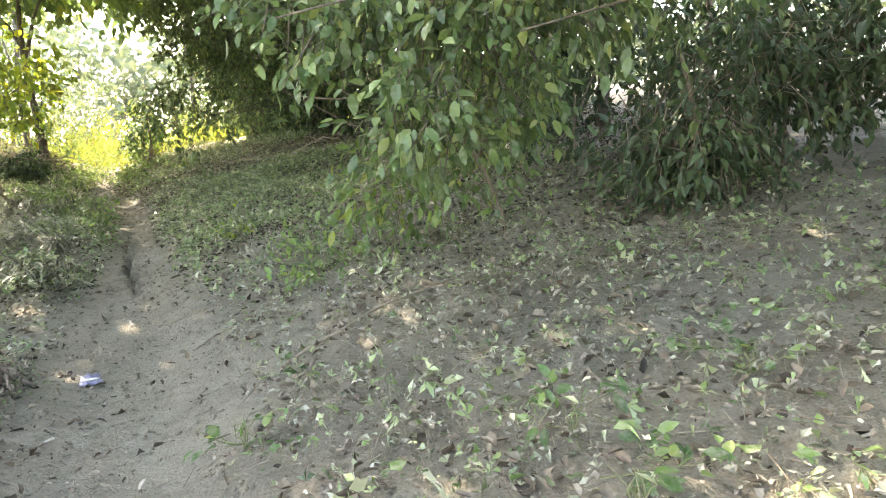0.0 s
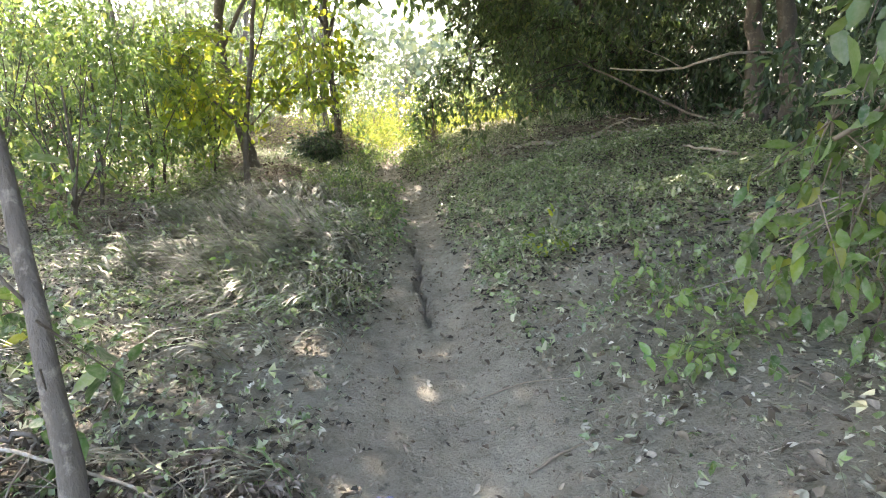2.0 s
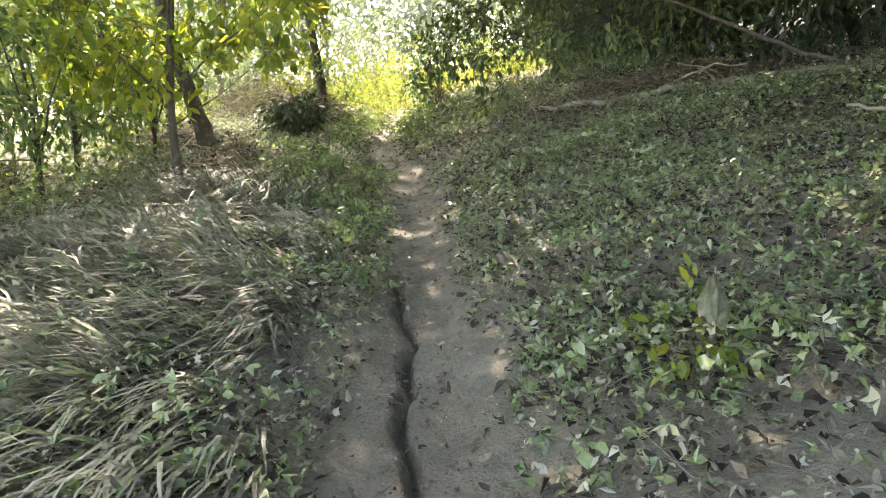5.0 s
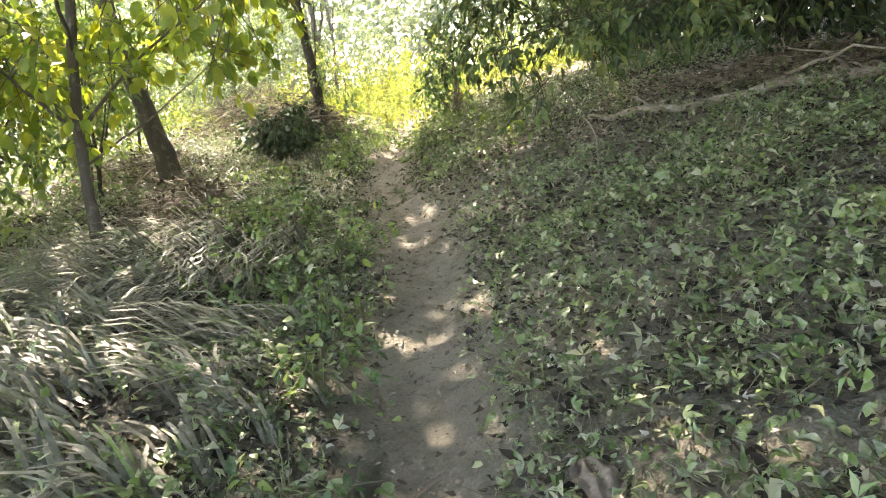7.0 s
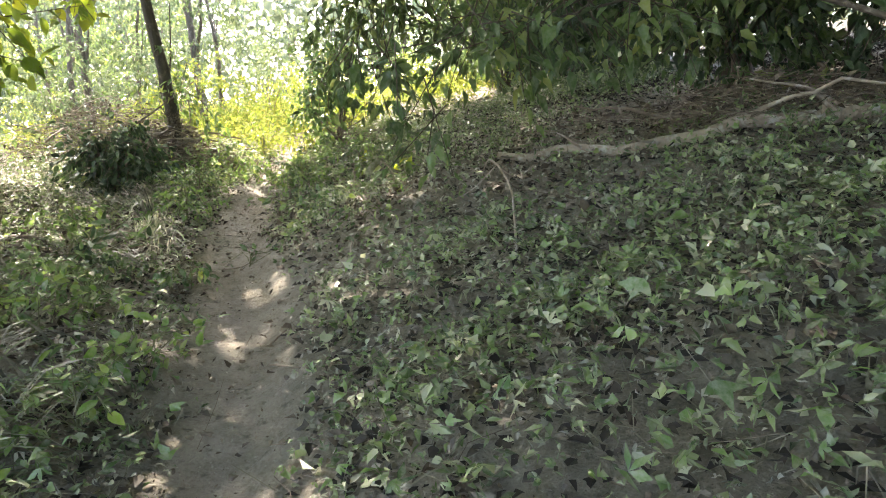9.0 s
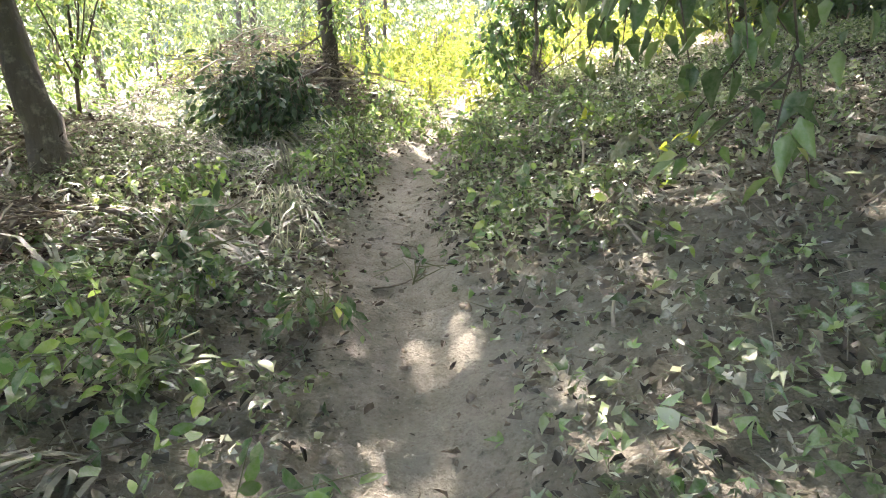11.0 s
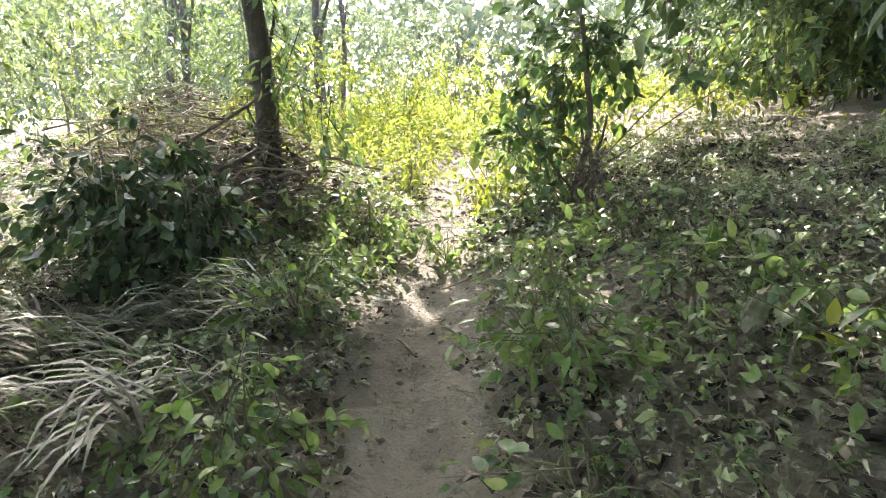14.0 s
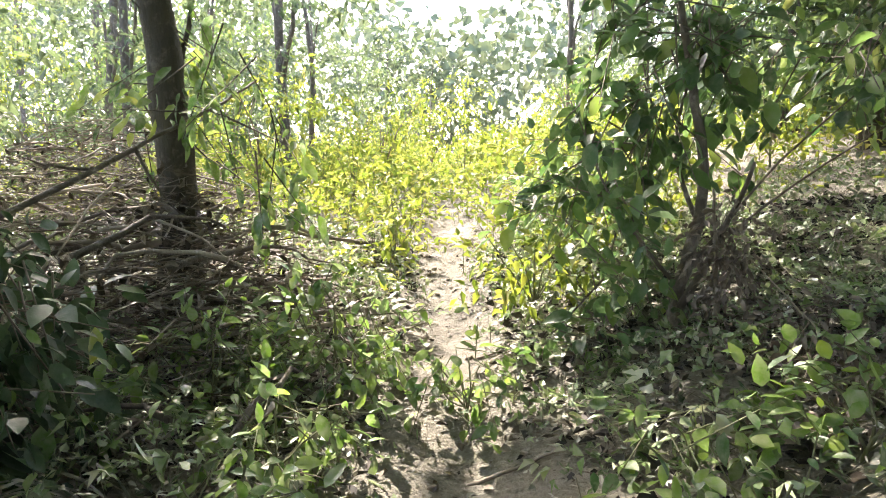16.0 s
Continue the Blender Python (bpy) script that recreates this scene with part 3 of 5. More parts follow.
tree("tree", "spreading dark tree hanging its boughs over the slope", [on(-3.2, 15.0), (-3.4, 14.9, 3.2), (-4.2, 14.6, 4.4), (-5.2, 14.6, 5.8)], 0.12,
     [(0.35, (-6.2, 14.6, 3.4), 0.03), (0.4, (-2.6, 13.6, 3.4), 0.03), (0.6, (-7.4, 14.9, 3.5), 0.02), (0.35, (-5.1, 12.1, 2.4), 0.016), (0.45, (-5.9, 12.2, 2.42), 0.012), (0.4, (-4.4, 12.0, 2.75), 0.016)],
     [((-6.0, 14.9, 4.4), (1.2, 1.1, 0.6), 1500), ((-4.6, 14.4, 4.0), (1.2, 0.9, 0.8), 1900), ((-3.3, 14.3, 3.3), (1.0, 0.8, 1.1), 2000), ((-3.0, 13.4, 4.4), (1.2, 0.9, 0.9), 1300), ((-5.6, 14.5, 5.0), (1.6, 1.4, 0.8), 1800), ((-7.3, 14.9, 3.3), (0.6, 0.6, 0.35), 260), ((-6.3, 13.9, 3.0), (0.5, 0.4, 0.5), 240), ((-5.6, 13.7, 3.2), (0.6, 0.4, 0.45), 300),
      ((-5.35, 12.1, 2.05), (0.12, 0.12, 0.2), 36), ((-5.7, 12.05, 2.33), (0.36, 0.25, 0.14), 72), ((-6.0, 12.3, 2.42), (0.2, 0.2, 0.16), 36), ((-4.9, 12.2, 2.5), (0.5, 0.35, 0.2), 170), ((-4.2, 12.2, 2.6), (0.5, 0.4, 0.2), 160)],
     0.12, M_wood_leaf, M_dark_bark, SMALL, 0.8, 0.5, canopy=[((-6.0, 14.2, 6.8), (2.3, 2.0, 0.8), 3200), ((-8.0, 17.9, 7.4), (2.0, 1.6, 0.8), 3400), ((-10.0, 19.7, 7.4), (2.1, 1.5, 0.8), 3600)])
WOOD = [(-4.6, 17.8, 7.0), (-5.6, 20.2, 7.5), (-6.9, 22.4, 7.5), (-7.6, 25.6, 8.0), (-9.8, 29.5, 8.5), (1.0, 13.6, 7.0), (2.4, 11.0, 7.0), (3.8, 8.6, 6.5), (4.9, 6.6, 6.5), (1.2, 16.2, 7.5), (-1.2, 17.8, 7.5), (-3.6, 19.8, 7.5), (-5.2, 23.0, 7.5), (6.4, 3.8, 6.5), (5.6, 10.0, 8.0), (5.0, 13.5, 8.0), (1.2, 20.5, 8.0), (-2.5, 24.0, 8.0), (-6.5, 28.5, 8.0), (8.0, 7.0, 8.0)]
for x, y, h in WOOD:
    b = on(x, y)
    top = (b[0] + rng.normal() * 0.4 - 0.4, b[1] + rng.normal() * 0.4, b[2] + h)
    blobs = [((b[0] + rng.normal() * 0.9, b[1] + rng.normal() * 0.9, b[2] + h * f), (1.7, 1.7, 1.0), 430) for f in (0.2, 0.32, 0.45, 0.62, 0.8, 0.97)]
    if x > 5 or (x > -3 and y > 17):
        blobs = [(c_, (1.9, 1.9, 1.1), 350) for c_, _, _ in blobs]
    # leaf colour by position: lighter in the lit stretch, shade-dark elsewhere
    tree("tree", "dark leafy forest tree crowded into a dense thicket", [b, (b[0], b[1], b[2] + h * 0.4), top], 0.1,
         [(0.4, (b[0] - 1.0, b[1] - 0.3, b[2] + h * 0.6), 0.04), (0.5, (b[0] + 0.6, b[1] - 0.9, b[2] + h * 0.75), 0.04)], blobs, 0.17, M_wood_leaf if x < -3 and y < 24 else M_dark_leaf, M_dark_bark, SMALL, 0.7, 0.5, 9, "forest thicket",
         # unseen blob well away from its trunk, added to shade the slope
         canopy=[((-11.4, 22.0, 8.4), (1.9, 1.9, 0.8), 1000)] if (x, y) == (-7.6, 25.6) else ())

# ---- distant woods ----
AHEAD = math.radians(28)
for k in range(26):
    turn = rng.uniform(-1.25, 1.0)
    gap = abs(turn + 0.02) < 0.13
    dist = rng.uniform(58, 80) if gap else rng.uniform(27, 52)
    ang = AHEAD + turn * -1
    x, y = -8 - math.sin(ang) * dist, 13 + math.cos(ang) * dist
    h = rng.uniform(8, 11) if gap else rng.uniform(8, 13)
    b = on(x, y)
    blobs = [((x + rng.normal() * 1.3, y + rng.normal() * 1.3, b[2] + h * f), (3.4 - 1.6 * f, 3.4 - 1.6 * f, 1.5), 190) for f in (0.05, 0.2, 0.4, 0.65, 0.92)]
    tree("tree", "distant tree with bright haze put into its pale green", [b, (x, y, b[2] + h * 0.5), (x + 0.3, y, b[2] + h)], 0.1, [(0.5, (x + 1.2, y, b[2] + h * 0.8), 0.06)], blobs, 0.4, M_haze_leaf, M_bark, SMALL, 0.4, 0.6, 7, "distant woods")

# the far woods' haze lies in the leaf colour alone
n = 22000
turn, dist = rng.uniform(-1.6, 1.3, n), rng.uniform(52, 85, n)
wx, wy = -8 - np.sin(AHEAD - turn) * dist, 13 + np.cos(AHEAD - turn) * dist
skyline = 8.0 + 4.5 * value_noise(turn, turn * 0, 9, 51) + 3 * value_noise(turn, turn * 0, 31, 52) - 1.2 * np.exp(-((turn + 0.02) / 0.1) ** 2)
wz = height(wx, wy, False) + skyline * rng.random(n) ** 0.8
tagged(mesh("far_woods", *leaves(np.stack([wx, wy, wz], -1), ways(n), ways(n, 0.6), 0.6 + 0.7 * rng.random(n), 0.75, SMALL), M_haze_leaf), "wooded rise far beyond the clearing, pale green toned for haze", "woods", kind="stuff")

# ---- boughs that hang close to the walker at the start ----
tree("broadleaf_tree", "small tree with drooping boughs of big green leaves", [on(4.3, 3.7), (3.9, 3.7, 1.9), (2.2, 3.6, 2.9), (0.2, 3.1, 2.9)], 0.045,
     [(0.7, (-0.6, 2.8, 2.1), 0.014), (0.8, (-1.0, 3.1, 2.4), 0.012), (0.6, (0.5, 2.9, 2.0), 0.014)],
     [((0.3, 3.35, 2.3), (0.8, 0.5, 0.45), 1500), ((-0.5, 3.3, 2.3), (0.45, 0.4, 0.33), 620), ((0.05, 3.1, 1.7), (0.34, 0.3, 0.35), 480), ((1.0, 3.5, 2.5), (0.9, 0.6, 0.45), 1000), ((0.4, 3.5, 1.8), (0.38, 0.3, 0.3), 380)], 0.078, M_wood_leaf, M_bark, BROAD, 0.9, 0.5, picked=300,
     # leaf blobs overhead and out of view, added to darken the bank
     canopy=[((3.0, 2.2, 4.6), (2.6, 2.4, 0.8), 4200), ((3.2, -1.2, 4.8), (2.6, 2.4, 0.8), 4600), ((1.6, 0.6, 4.4), (1.5, 1.8, 0.6), 2200), ((5.5, 1.5, 3.4), (1.5, 3.0, 1.4), 3600), ((1.6, 5.6, 5.2), (2.2, 1.6, 0.8), 2800)])
tree("shrub", "tall arching shrub with dusty drooping leaves", [on(0.5, 5.2), (0.3, 5.1, 1.4), (-0.1, 5.0, 1.9), (-0.6, 4.9, 1.6)], 0.025,
     [(0.4, (0.3, 4.6, 2.2), 0.01), (0.6, (-0.7, 5.0, 1.1), 0.008), (0.3, (0.8, 5.6, 2.4), 0.012)],
     [((0.2, 5.1, 1.7), (0.7, 0.5, 0.5), 520), ((-0.45, 4.95, 1.35), (0.38, 0.35, 0.45), 380), ((0.5, 5.5, 2.4), (0.8, 0.7, 0.5), 420)], 0.10, M_tree_leaf, M_twig, BROAD, 0.9, 0.42, category="shrub", picked=300)
tree("shrub", "dense dark bush drooping to the slope", [on(2.2, 5.4), (2.1, 5.3, 1.6), (1.9, 5.1, 2.2)], 0.03,
     [(0.4, (1.4, 5.0, 1.9), 0.012), (0.5, (2.6, 5.3, 2.1), 0.012)],
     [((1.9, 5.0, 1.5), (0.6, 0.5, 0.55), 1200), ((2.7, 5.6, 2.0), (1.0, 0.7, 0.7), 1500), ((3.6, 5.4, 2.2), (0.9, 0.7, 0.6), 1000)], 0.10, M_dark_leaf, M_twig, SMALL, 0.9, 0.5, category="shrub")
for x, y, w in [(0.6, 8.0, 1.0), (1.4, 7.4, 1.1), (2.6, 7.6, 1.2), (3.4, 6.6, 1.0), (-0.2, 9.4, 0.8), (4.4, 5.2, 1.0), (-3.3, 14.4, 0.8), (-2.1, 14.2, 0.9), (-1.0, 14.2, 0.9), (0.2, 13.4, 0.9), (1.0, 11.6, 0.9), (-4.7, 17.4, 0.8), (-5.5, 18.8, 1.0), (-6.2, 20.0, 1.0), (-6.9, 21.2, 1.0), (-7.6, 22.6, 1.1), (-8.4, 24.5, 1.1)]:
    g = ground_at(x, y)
    # shade at the wood's foot is put into the leaf colour
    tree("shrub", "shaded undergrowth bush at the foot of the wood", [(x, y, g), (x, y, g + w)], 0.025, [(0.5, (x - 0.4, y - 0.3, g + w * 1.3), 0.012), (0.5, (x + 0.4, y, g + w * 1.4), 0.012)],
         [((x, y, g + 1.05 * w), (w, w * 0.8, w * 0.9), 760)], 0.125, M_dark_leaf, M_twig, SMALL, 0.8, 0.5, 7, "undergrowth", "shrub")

# ---- shrubs along the trail ----
for x, y, h in ((-7.1, 20.8, 5.6), (-7.8, 24.4, 6.6), (-5.6, 20.6, 5.2), (-6.2, 23.0, 5.8), (-7.6, 25.6, 6.0), (-4.8, 18.6, 4.6)):
    b = on(x, y)
    z = b[2]
    # backlit edge trees take the lighter leaf colour, the rest the shade-dark one
    tree("tree", "dark leafy tree leaning out from the wood's edge", [b, (x - 0.1, y, z + h * 0.4), (x - 0.5, y - 0.3, z + h)], 0.11,
         [(0.5, (x - 1.2, y - 0.4, z + h * 0.62), 0.045), (0.6, (x + 0.8, y - 0.6, z + h * 0.75), 0.04), (0.4, (x - 0.5, y + 0.9, z + h * 0.6), 0.04)],
         [((x - 0.9, y - 0.4, z + h * 0.55), (1.1, 1.1, 0.9), 1000), ((x + 0.5, y - 0.5, z + h * 0.62), (1.2, 1.1, 1.0), 1000), ((x - 0.3, y, z + h * 0.92), (1.5, 1.4, 1.1), 1200), ((x + 0.2, y - 0.3, z + 0.9), (0.9, 0.8, 0.7), 700)], 0.17, M_wood_leaf if x < -7 and y < 25 else M_dark_leaf, M_dark_bark, SMALL, 0.6, 0.55, 9, "wood on the bank")
tree("shrub", "rounded dark green bush smothered in creeper", [on(-10.35, 14.0), (-10.35, 14.0, 1.9)], 0.03, [(0.5, (-10.8, 13.9, 1.9), 0.015), (0.5, (-9.9, 14.1, 1.9), 0.015)],
     [((-10.3, 14.0, 1.74), (0.6, 0.5, 0.46), 2300)], 0.09, M_dark_leaf, M_twig, BROAD, 0.6, 0.55, category="bush", picked=250)
tree("shrub", "leafy green shrub on a twisted stem beside the path", [on(-8.2, 15.85), (-8.28, 15.9, 1.7), (-8.2, 16.0, 2.2), (-8.35, 16.2, 3.0)], 0.035,
     [(0.5, (-7.5, 16.3, 2.75), 0.008), (0.45, (-8.8, 16.1, 2.6), 0.01), (0.6, (-8.2, 16.6, 3.1), 0.012), (0.35, (-8.0, 15.75, 2.3), 0.018), (0.2, (-8.05, 15.7, 1.95), 0.018), (0.5, (-7.2, 16.6, 2.7), 0.008)],
     [((-8.5, 16.15, 2.6), (0.38, 0.35, 0.38), 420), ((-8.6, 15.95, 2.1), (0.2, 0.22, 0.42), 240), ((-7.6, 16.5, 2.75), (0.45, 0.3, 0.13), 120), ((-7.1, 16.8, 2.72), (0.35, 0.25, 0.1), 60), ((-8.45, 16.2, 3.0), (0.4, 0.4, 0.22), 120), ((-8.1, 16.3, 2.75), (0.26, 0.26, 0.22), 110), ((-8.5, 15.9, 1.6), (0.24, 0.2, 0.2), 150)], 0.095, M_shrub_leaf, M_bark, BROAD, 0.6, 0.55, category="shrub", picked=140)
tree("dead_bush", "withered brown bush of dry curled leaves", [on(-7.7, 15.5), (-7.7, 15.5, 1.85)], 0.012, [(0.2, (-7.3, 15.3, 1.9), 0.006), (0.2, (-8.0, 15.7, 1.95), 0.006)], [((-7.55, 15.6, 1.66), (0.6, 0.5, 0.18), 2600)], 0.036, M_dead_leaf, M_twig, CURLED, 0.6, 0.5, category="dead bush")
tree("dead_bush", "withered brown weeds collapsed beside the path", [on(-2.75, 3.2), on(-2.75, 3.2, 0.2)], 0.008, [(0.2, on(-3.0, 3.1, 0.22), 0.005), (0.2, on(-2.5, 3.3, 0.2), 0.005), (0.2, on(-2.6, 2.95, 0.22), 0.005)], [((-2.8, 3.15, ground_at(-2.8, 3.15) + 0.1), (0.4, 0.35, 0.09), 700)], 0.045, M_dead_leaf, M_twig, CURLED, 0.7, 0.5, category="dead bush")
tree("dead_bush", "withered vine tangle hanging on the shrub stem", [on(-8.1, 15.75), (-8.12, 15.8, 1.9), (-8.15, 15.85, 2.2)], 0.012, [], [((-8.08, 15.75, 1.95), (0.12, 0.12, 0.3), 420)], 0.036, M_dead_leaf, M_twig, CURLED, 0.9, 0.5, category="dead bush")
WEEDS_START = [(-1.1, 4.9, 0.4, 0.14, 130), (-1.3, 5.6, 0.4, 0.15, 140), (-4.6, 7.6, 0.18, 0.14, 40), (-0.75, 2.4, 0.14, 0.1, 24), (0.6, 2.05, 0.16, 0.1, 28), (0.7, 1.5, 0.12, 0.1, 16), (1.3, 2.3, 0.2, 0.08, 24), (-4.2, 3.7, 0.25, 0.16, 50), (-4.9, 5.4, 0.3, 0.18, 60)]
WEEDS_MIDDLE = [(-8.35, 12.95, 0.28, 0.26, 150), (-6.3, 9.4, 0.3, 0.2, 110), (-7.0, 10.6, 0.35, 0.2, 140), (-6.1, 9.0, 0.3, 0.18, 100), (-5.0, 8.3, 0.22, 0.2, 70), (-5.45, 8.9, 0.25, 0.2, 80), (-5.9, 9.6, 0.22, 0.22, 80), (-7.3, 11.0, 0.2, 0.14, 50), (-6.9, 10.0, 0.3, 0.22, 110), (-7.7, 10.4, 0.3, 0.16, 80), (-6.1, 10.1, 0.25, 0.2, 90), (-9.0, 12.2, 0.35, 0.2, 110), (-8.6, 11.6, 0.35, 0.22, 120), (-6.9, 11.35, 0.2, 0.14, 40), (-5.9, 12.1, 0.25, 0.14, 60), (-6.6, 12.6, 0.25, 0.12, 60), (-6.9, 12.0, 0.18, 0.1, 30)]
WEEDS_END = [(-9.0, 13.9, 0.3, 0.26, 170), (-9.6, 15.3, 0.4, 0.3, 260), (-9.9, 14.9, 0.35, 0.26, 200), (-7.6, 13.9, 0.26, 0.26, 150), (-6.5, 13.8, 0.36, 0.22, 130), (-7.0, 14.3, 0.32, 0.2, 110), (-7.8, 14.05, 0.2, 0.22, 50), (-9.15, 16.9, 0.32, 0.5, 240), (-9.3, 17.6, 0.35, 0.55, 260), (-9.0, 15.4, 0.25, 0.2, 120), (-9.3, 14.6, 0.3, 0.2, 140), (-7.3, 13.2, 0.2, 0.14, 40), (-8.1, 14.9, 0.22, 0.16, 110), (-7.7, 15.0, 0.25, 0.14, 120), (-7.9, 14.5, 0.2, 0.16, 90), (-7.3, 14.6, 0.25, 0.16, 90)]
for x, y, w, h, n in WEEDS_START + WEEDS_MIDDLE + WEEDS_END:
    g = ground_at(x, y)
    stems = [(0.2, (x + rng.normal() * w * 0.5, y + rng.normal() * w * 0.5, g + h * 1.3), 0.004) for _ in range(5)]
    tree("weed_clump", "clump of broad-leaved green weeds at the path edge", [(x, y, g), (x + 0.02, y, g + h * 0.7), (x, y + 0.02, g + h * 1.3)], 0.006, stems,
         [((x, y, g + h * 0.85), (w, w, h * 0.7), int(n * 1.7))], 0.062, M_herb, M_stem, BROAD, 0.3, 0.5, 6, "trailside weeds", "weeds", picked=60)


def wilted_plant(x, y, tall, l, lean, label, tuft):
    """A bowed stalk whose one big leaf hangs folded like a hood over a tuft of small leaves."""
    g = ground_at(x, y)
    t = thing("wilted_plant", label, "plant", at=(x, y, g))
    c, e = math.cos(lean), math.sin(lean)
    part("stalk", tube(bent([(0, 0, -0.05), (0.02, 0.01, tall * 0.6), (c * 0.05, e * 0.05, tall), (c * 0.12, e * 0.12, tall * 0.98)], 12, 0.002), np.linspace(0.011, 0.005, 12), 7, rough=0.05), M_stalk, t)
    u, v = np.meshgrid(np.linspace(0, 1, 12), np.linspace(-1, 1, 13), indexing="ij")
    half = l * 0.5 * np.sin(np.pi * np.clip(u * 0.92 + 0.06, 0, 1)) ** 0.75
    out, side = 0.08 + l * (0.85 * np.sin(u * 1.25)), v * half * 0.62
    drop = tall + 0.02 - l * 0.75 * u ** 1.7 - np.abs(v) ** 1.5 * half * 0.85 + 0.012 * np.sin(u * 15 + v * 4) + 0.01 * np.sin(v * 11)
    V = np.stack([out * c - side * e, out * e + side * c, drop], -1).reshape(-1, 3)
    a_, b_ = np.meshgrid(np.arange(11), np.arange(12), indexing="ij")
    F = np.stack([a_ * 13 + b_, (a_ + 1) * 13 + b_, (a_ + 1) * 13 + b_ + 1, a_ * 13 + b_ + 1], -1).reshape(-1, 4)
    part("hanging_leaf", (V, [F]), M_wilted, t, "limp olive leaf folded down")
    (P, a, up, ll), _ = sprays([((0, 0, 0.1), (0.17, 0.15, 0.09), tuft)], 0.06, 0.2)
    tagged(part("tuft", leaves(P, a, up, ll, 0.5, BROAD), M_bright_leaf, t), kind="stuff")


wilted_plant(-2.36, 6.72, 0.36, 0.17, 4.9, "limp olive leaf drooping over yellowing weeds", 90)
wilted_plant(-5.9, 12.6, 0.26, 0.15, 3.6, "wilted seedling bowed over dry leaves", 18)
wilted_plant(-6.85, 13.9, 0.26, 0.14, 3.9, "wilted seedling bowed over dry leaves", 24)
UNDERSTOREY = [(-7.9, 6.2, 0.8), (-8.8, 7.2, 0.95), (-9.4, 8.5, 0.9), (-10.4, 9.6, 1.0), (-10.6, 11.0, 0.9), (-12.0, 11.8, 1.2), (-11.4, 8.6, 1.2), (-10.2, 6.6, 1.2), (-13.4, 9.6, 1.5), (-13.6, 13.8, 1.2)]
for x, y, w in UNDERSTOREY:
    g = ground_at(x, y)
    tree("shrub", "tall loose understorey shrub with dark bare stems", [(x, y, g), (x + 0.1, y, g + w), (x - 0.1, y + 0.1, g + 2.2 * w)], 0.028,
         [(0.25, (x + rng.normal() * 0.5, y + rng.normal() * 0.5, g + w * 2.3), 0.014) for _ in range(5)],
         [((x + rng.normal() * 0.35, y + rng.normal() * 0.35, g + f * w), (w * 0.75, w * 0.7, w * 0.3), int(300 * w)) for f in (0.9, 1.5, 2.1, 2.6)], 0.1, M_tree_leaf, M_dark_bark, SMALL, 0.6, 0.55, 8, "understorey shrubs", "shrub")
LEFT_BUSHES = [(-11.5, 8.2, 1.0), (-12.5, 10.0, 1.2), (-10.6, 6.4, 0.9), (-14.5, 6.5, 1.3), (-13.5, 12.5, 1.1), (-16.0, 10.0, 1.5), (-9.5, 4.0, 0.9), (-12.0, 4.5, 1.3), (-16.5, 15.0, 1.2), (-19.0, 17.0, 1.4), (-14.0, 19.5, 0.9), (-17.5, 22.5, 1.4), (-21.5, 20.0, 1.6),
               (-15.5, 27.0, 1.3), (-12.5, 30.0, 1.4), (-19.5, 30.0, 1.8), (-23.0, 24.0, 1.7), (-9.5, 26.0, 1.2), (-8.0, 23.0, 0.9), (-8.5, 3.0, 0.8), (-19.0, 9.0, 1.6), (-17.0, 3.0, 1.6), (-11.0, 24.0, 0.9), (-10.5, 0.5, 1.3), (-22.0, 14.0, 1.6), (-14.0, 22.5, 0.8), (-16.0, 18.0, 0.8)]
THICKET = [(-18.0, 5.0, 2.2), (-22.0, 9.0, 2.4), (-25.0, 15.0, 2.5), (-20.5, 1.5, 2.3), (-26.0, 21.0, 2.6), (-16.0, -1.5, 2.2), (-20.0, 12.5, 2.1), (-15.5, 8.8, 1.8), (-23.0, 27.0, 2.6), (-13.0, 6.5, 1.5), (-28.0, 10.0, 2.6)]
for x, y, w in LEFT_BUSHES + THICKET:
    g = ground_at(x, y)
    # bushes in the shaded stretch take the shade-dark leaf colour
    tree("shrub", "loose thicket shrub with small green leaves toned for sun and shade", [(x, y, g), (x, y, g + w)], 0.03,
         [(0.3, (x + rng.normal() * 0.5, y + rng.normal() * 0.5, g + w * 1.6), 0.015) for _ in range(4)], [((x, y, g + 0.95 * w), (w * 1.2, w * 1.1, w * 0.8), int((760 if w < 1.7 else 560) * w)), ((x + 0.4, y + 0.3, g + 1.6 * w), (w * 0.8, w * 0.8, w * 0.5), int(360 * w))],
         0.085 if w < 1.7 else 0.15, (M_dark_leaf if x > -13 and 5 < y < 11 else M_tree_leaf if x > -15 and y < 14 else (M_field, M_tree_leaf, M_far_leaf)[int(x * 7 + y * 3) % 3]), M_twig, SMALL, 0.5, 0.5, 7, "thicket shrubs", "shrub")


# ---- dead wood ----
def log(name, label, line, r, mat, forks=(), category="branch"):
    t = thing(name, label, category, at=line[0])
    q = bent(line, 16, r * 0.25)
    V, F = tube(q, np.linspace(r, r * 0.5, 16), 9, rough=0.06)
    part("stem", (V - np.asarray(line[0]), F), mat, t)
    for k, end, fr in forks:
        p = bent([q[k], (q[k] + np.asarray(end)) / 2 + rng.normal(size=3) * fr * 2, end], 7, fr * 0.3)
        V, F = tube(p, np.linspace(fr, fr * 0.3, 7), 6, rough=0.06)
        part("fork", (V - np.asarray(line[0]), F), mat, t)
    return t


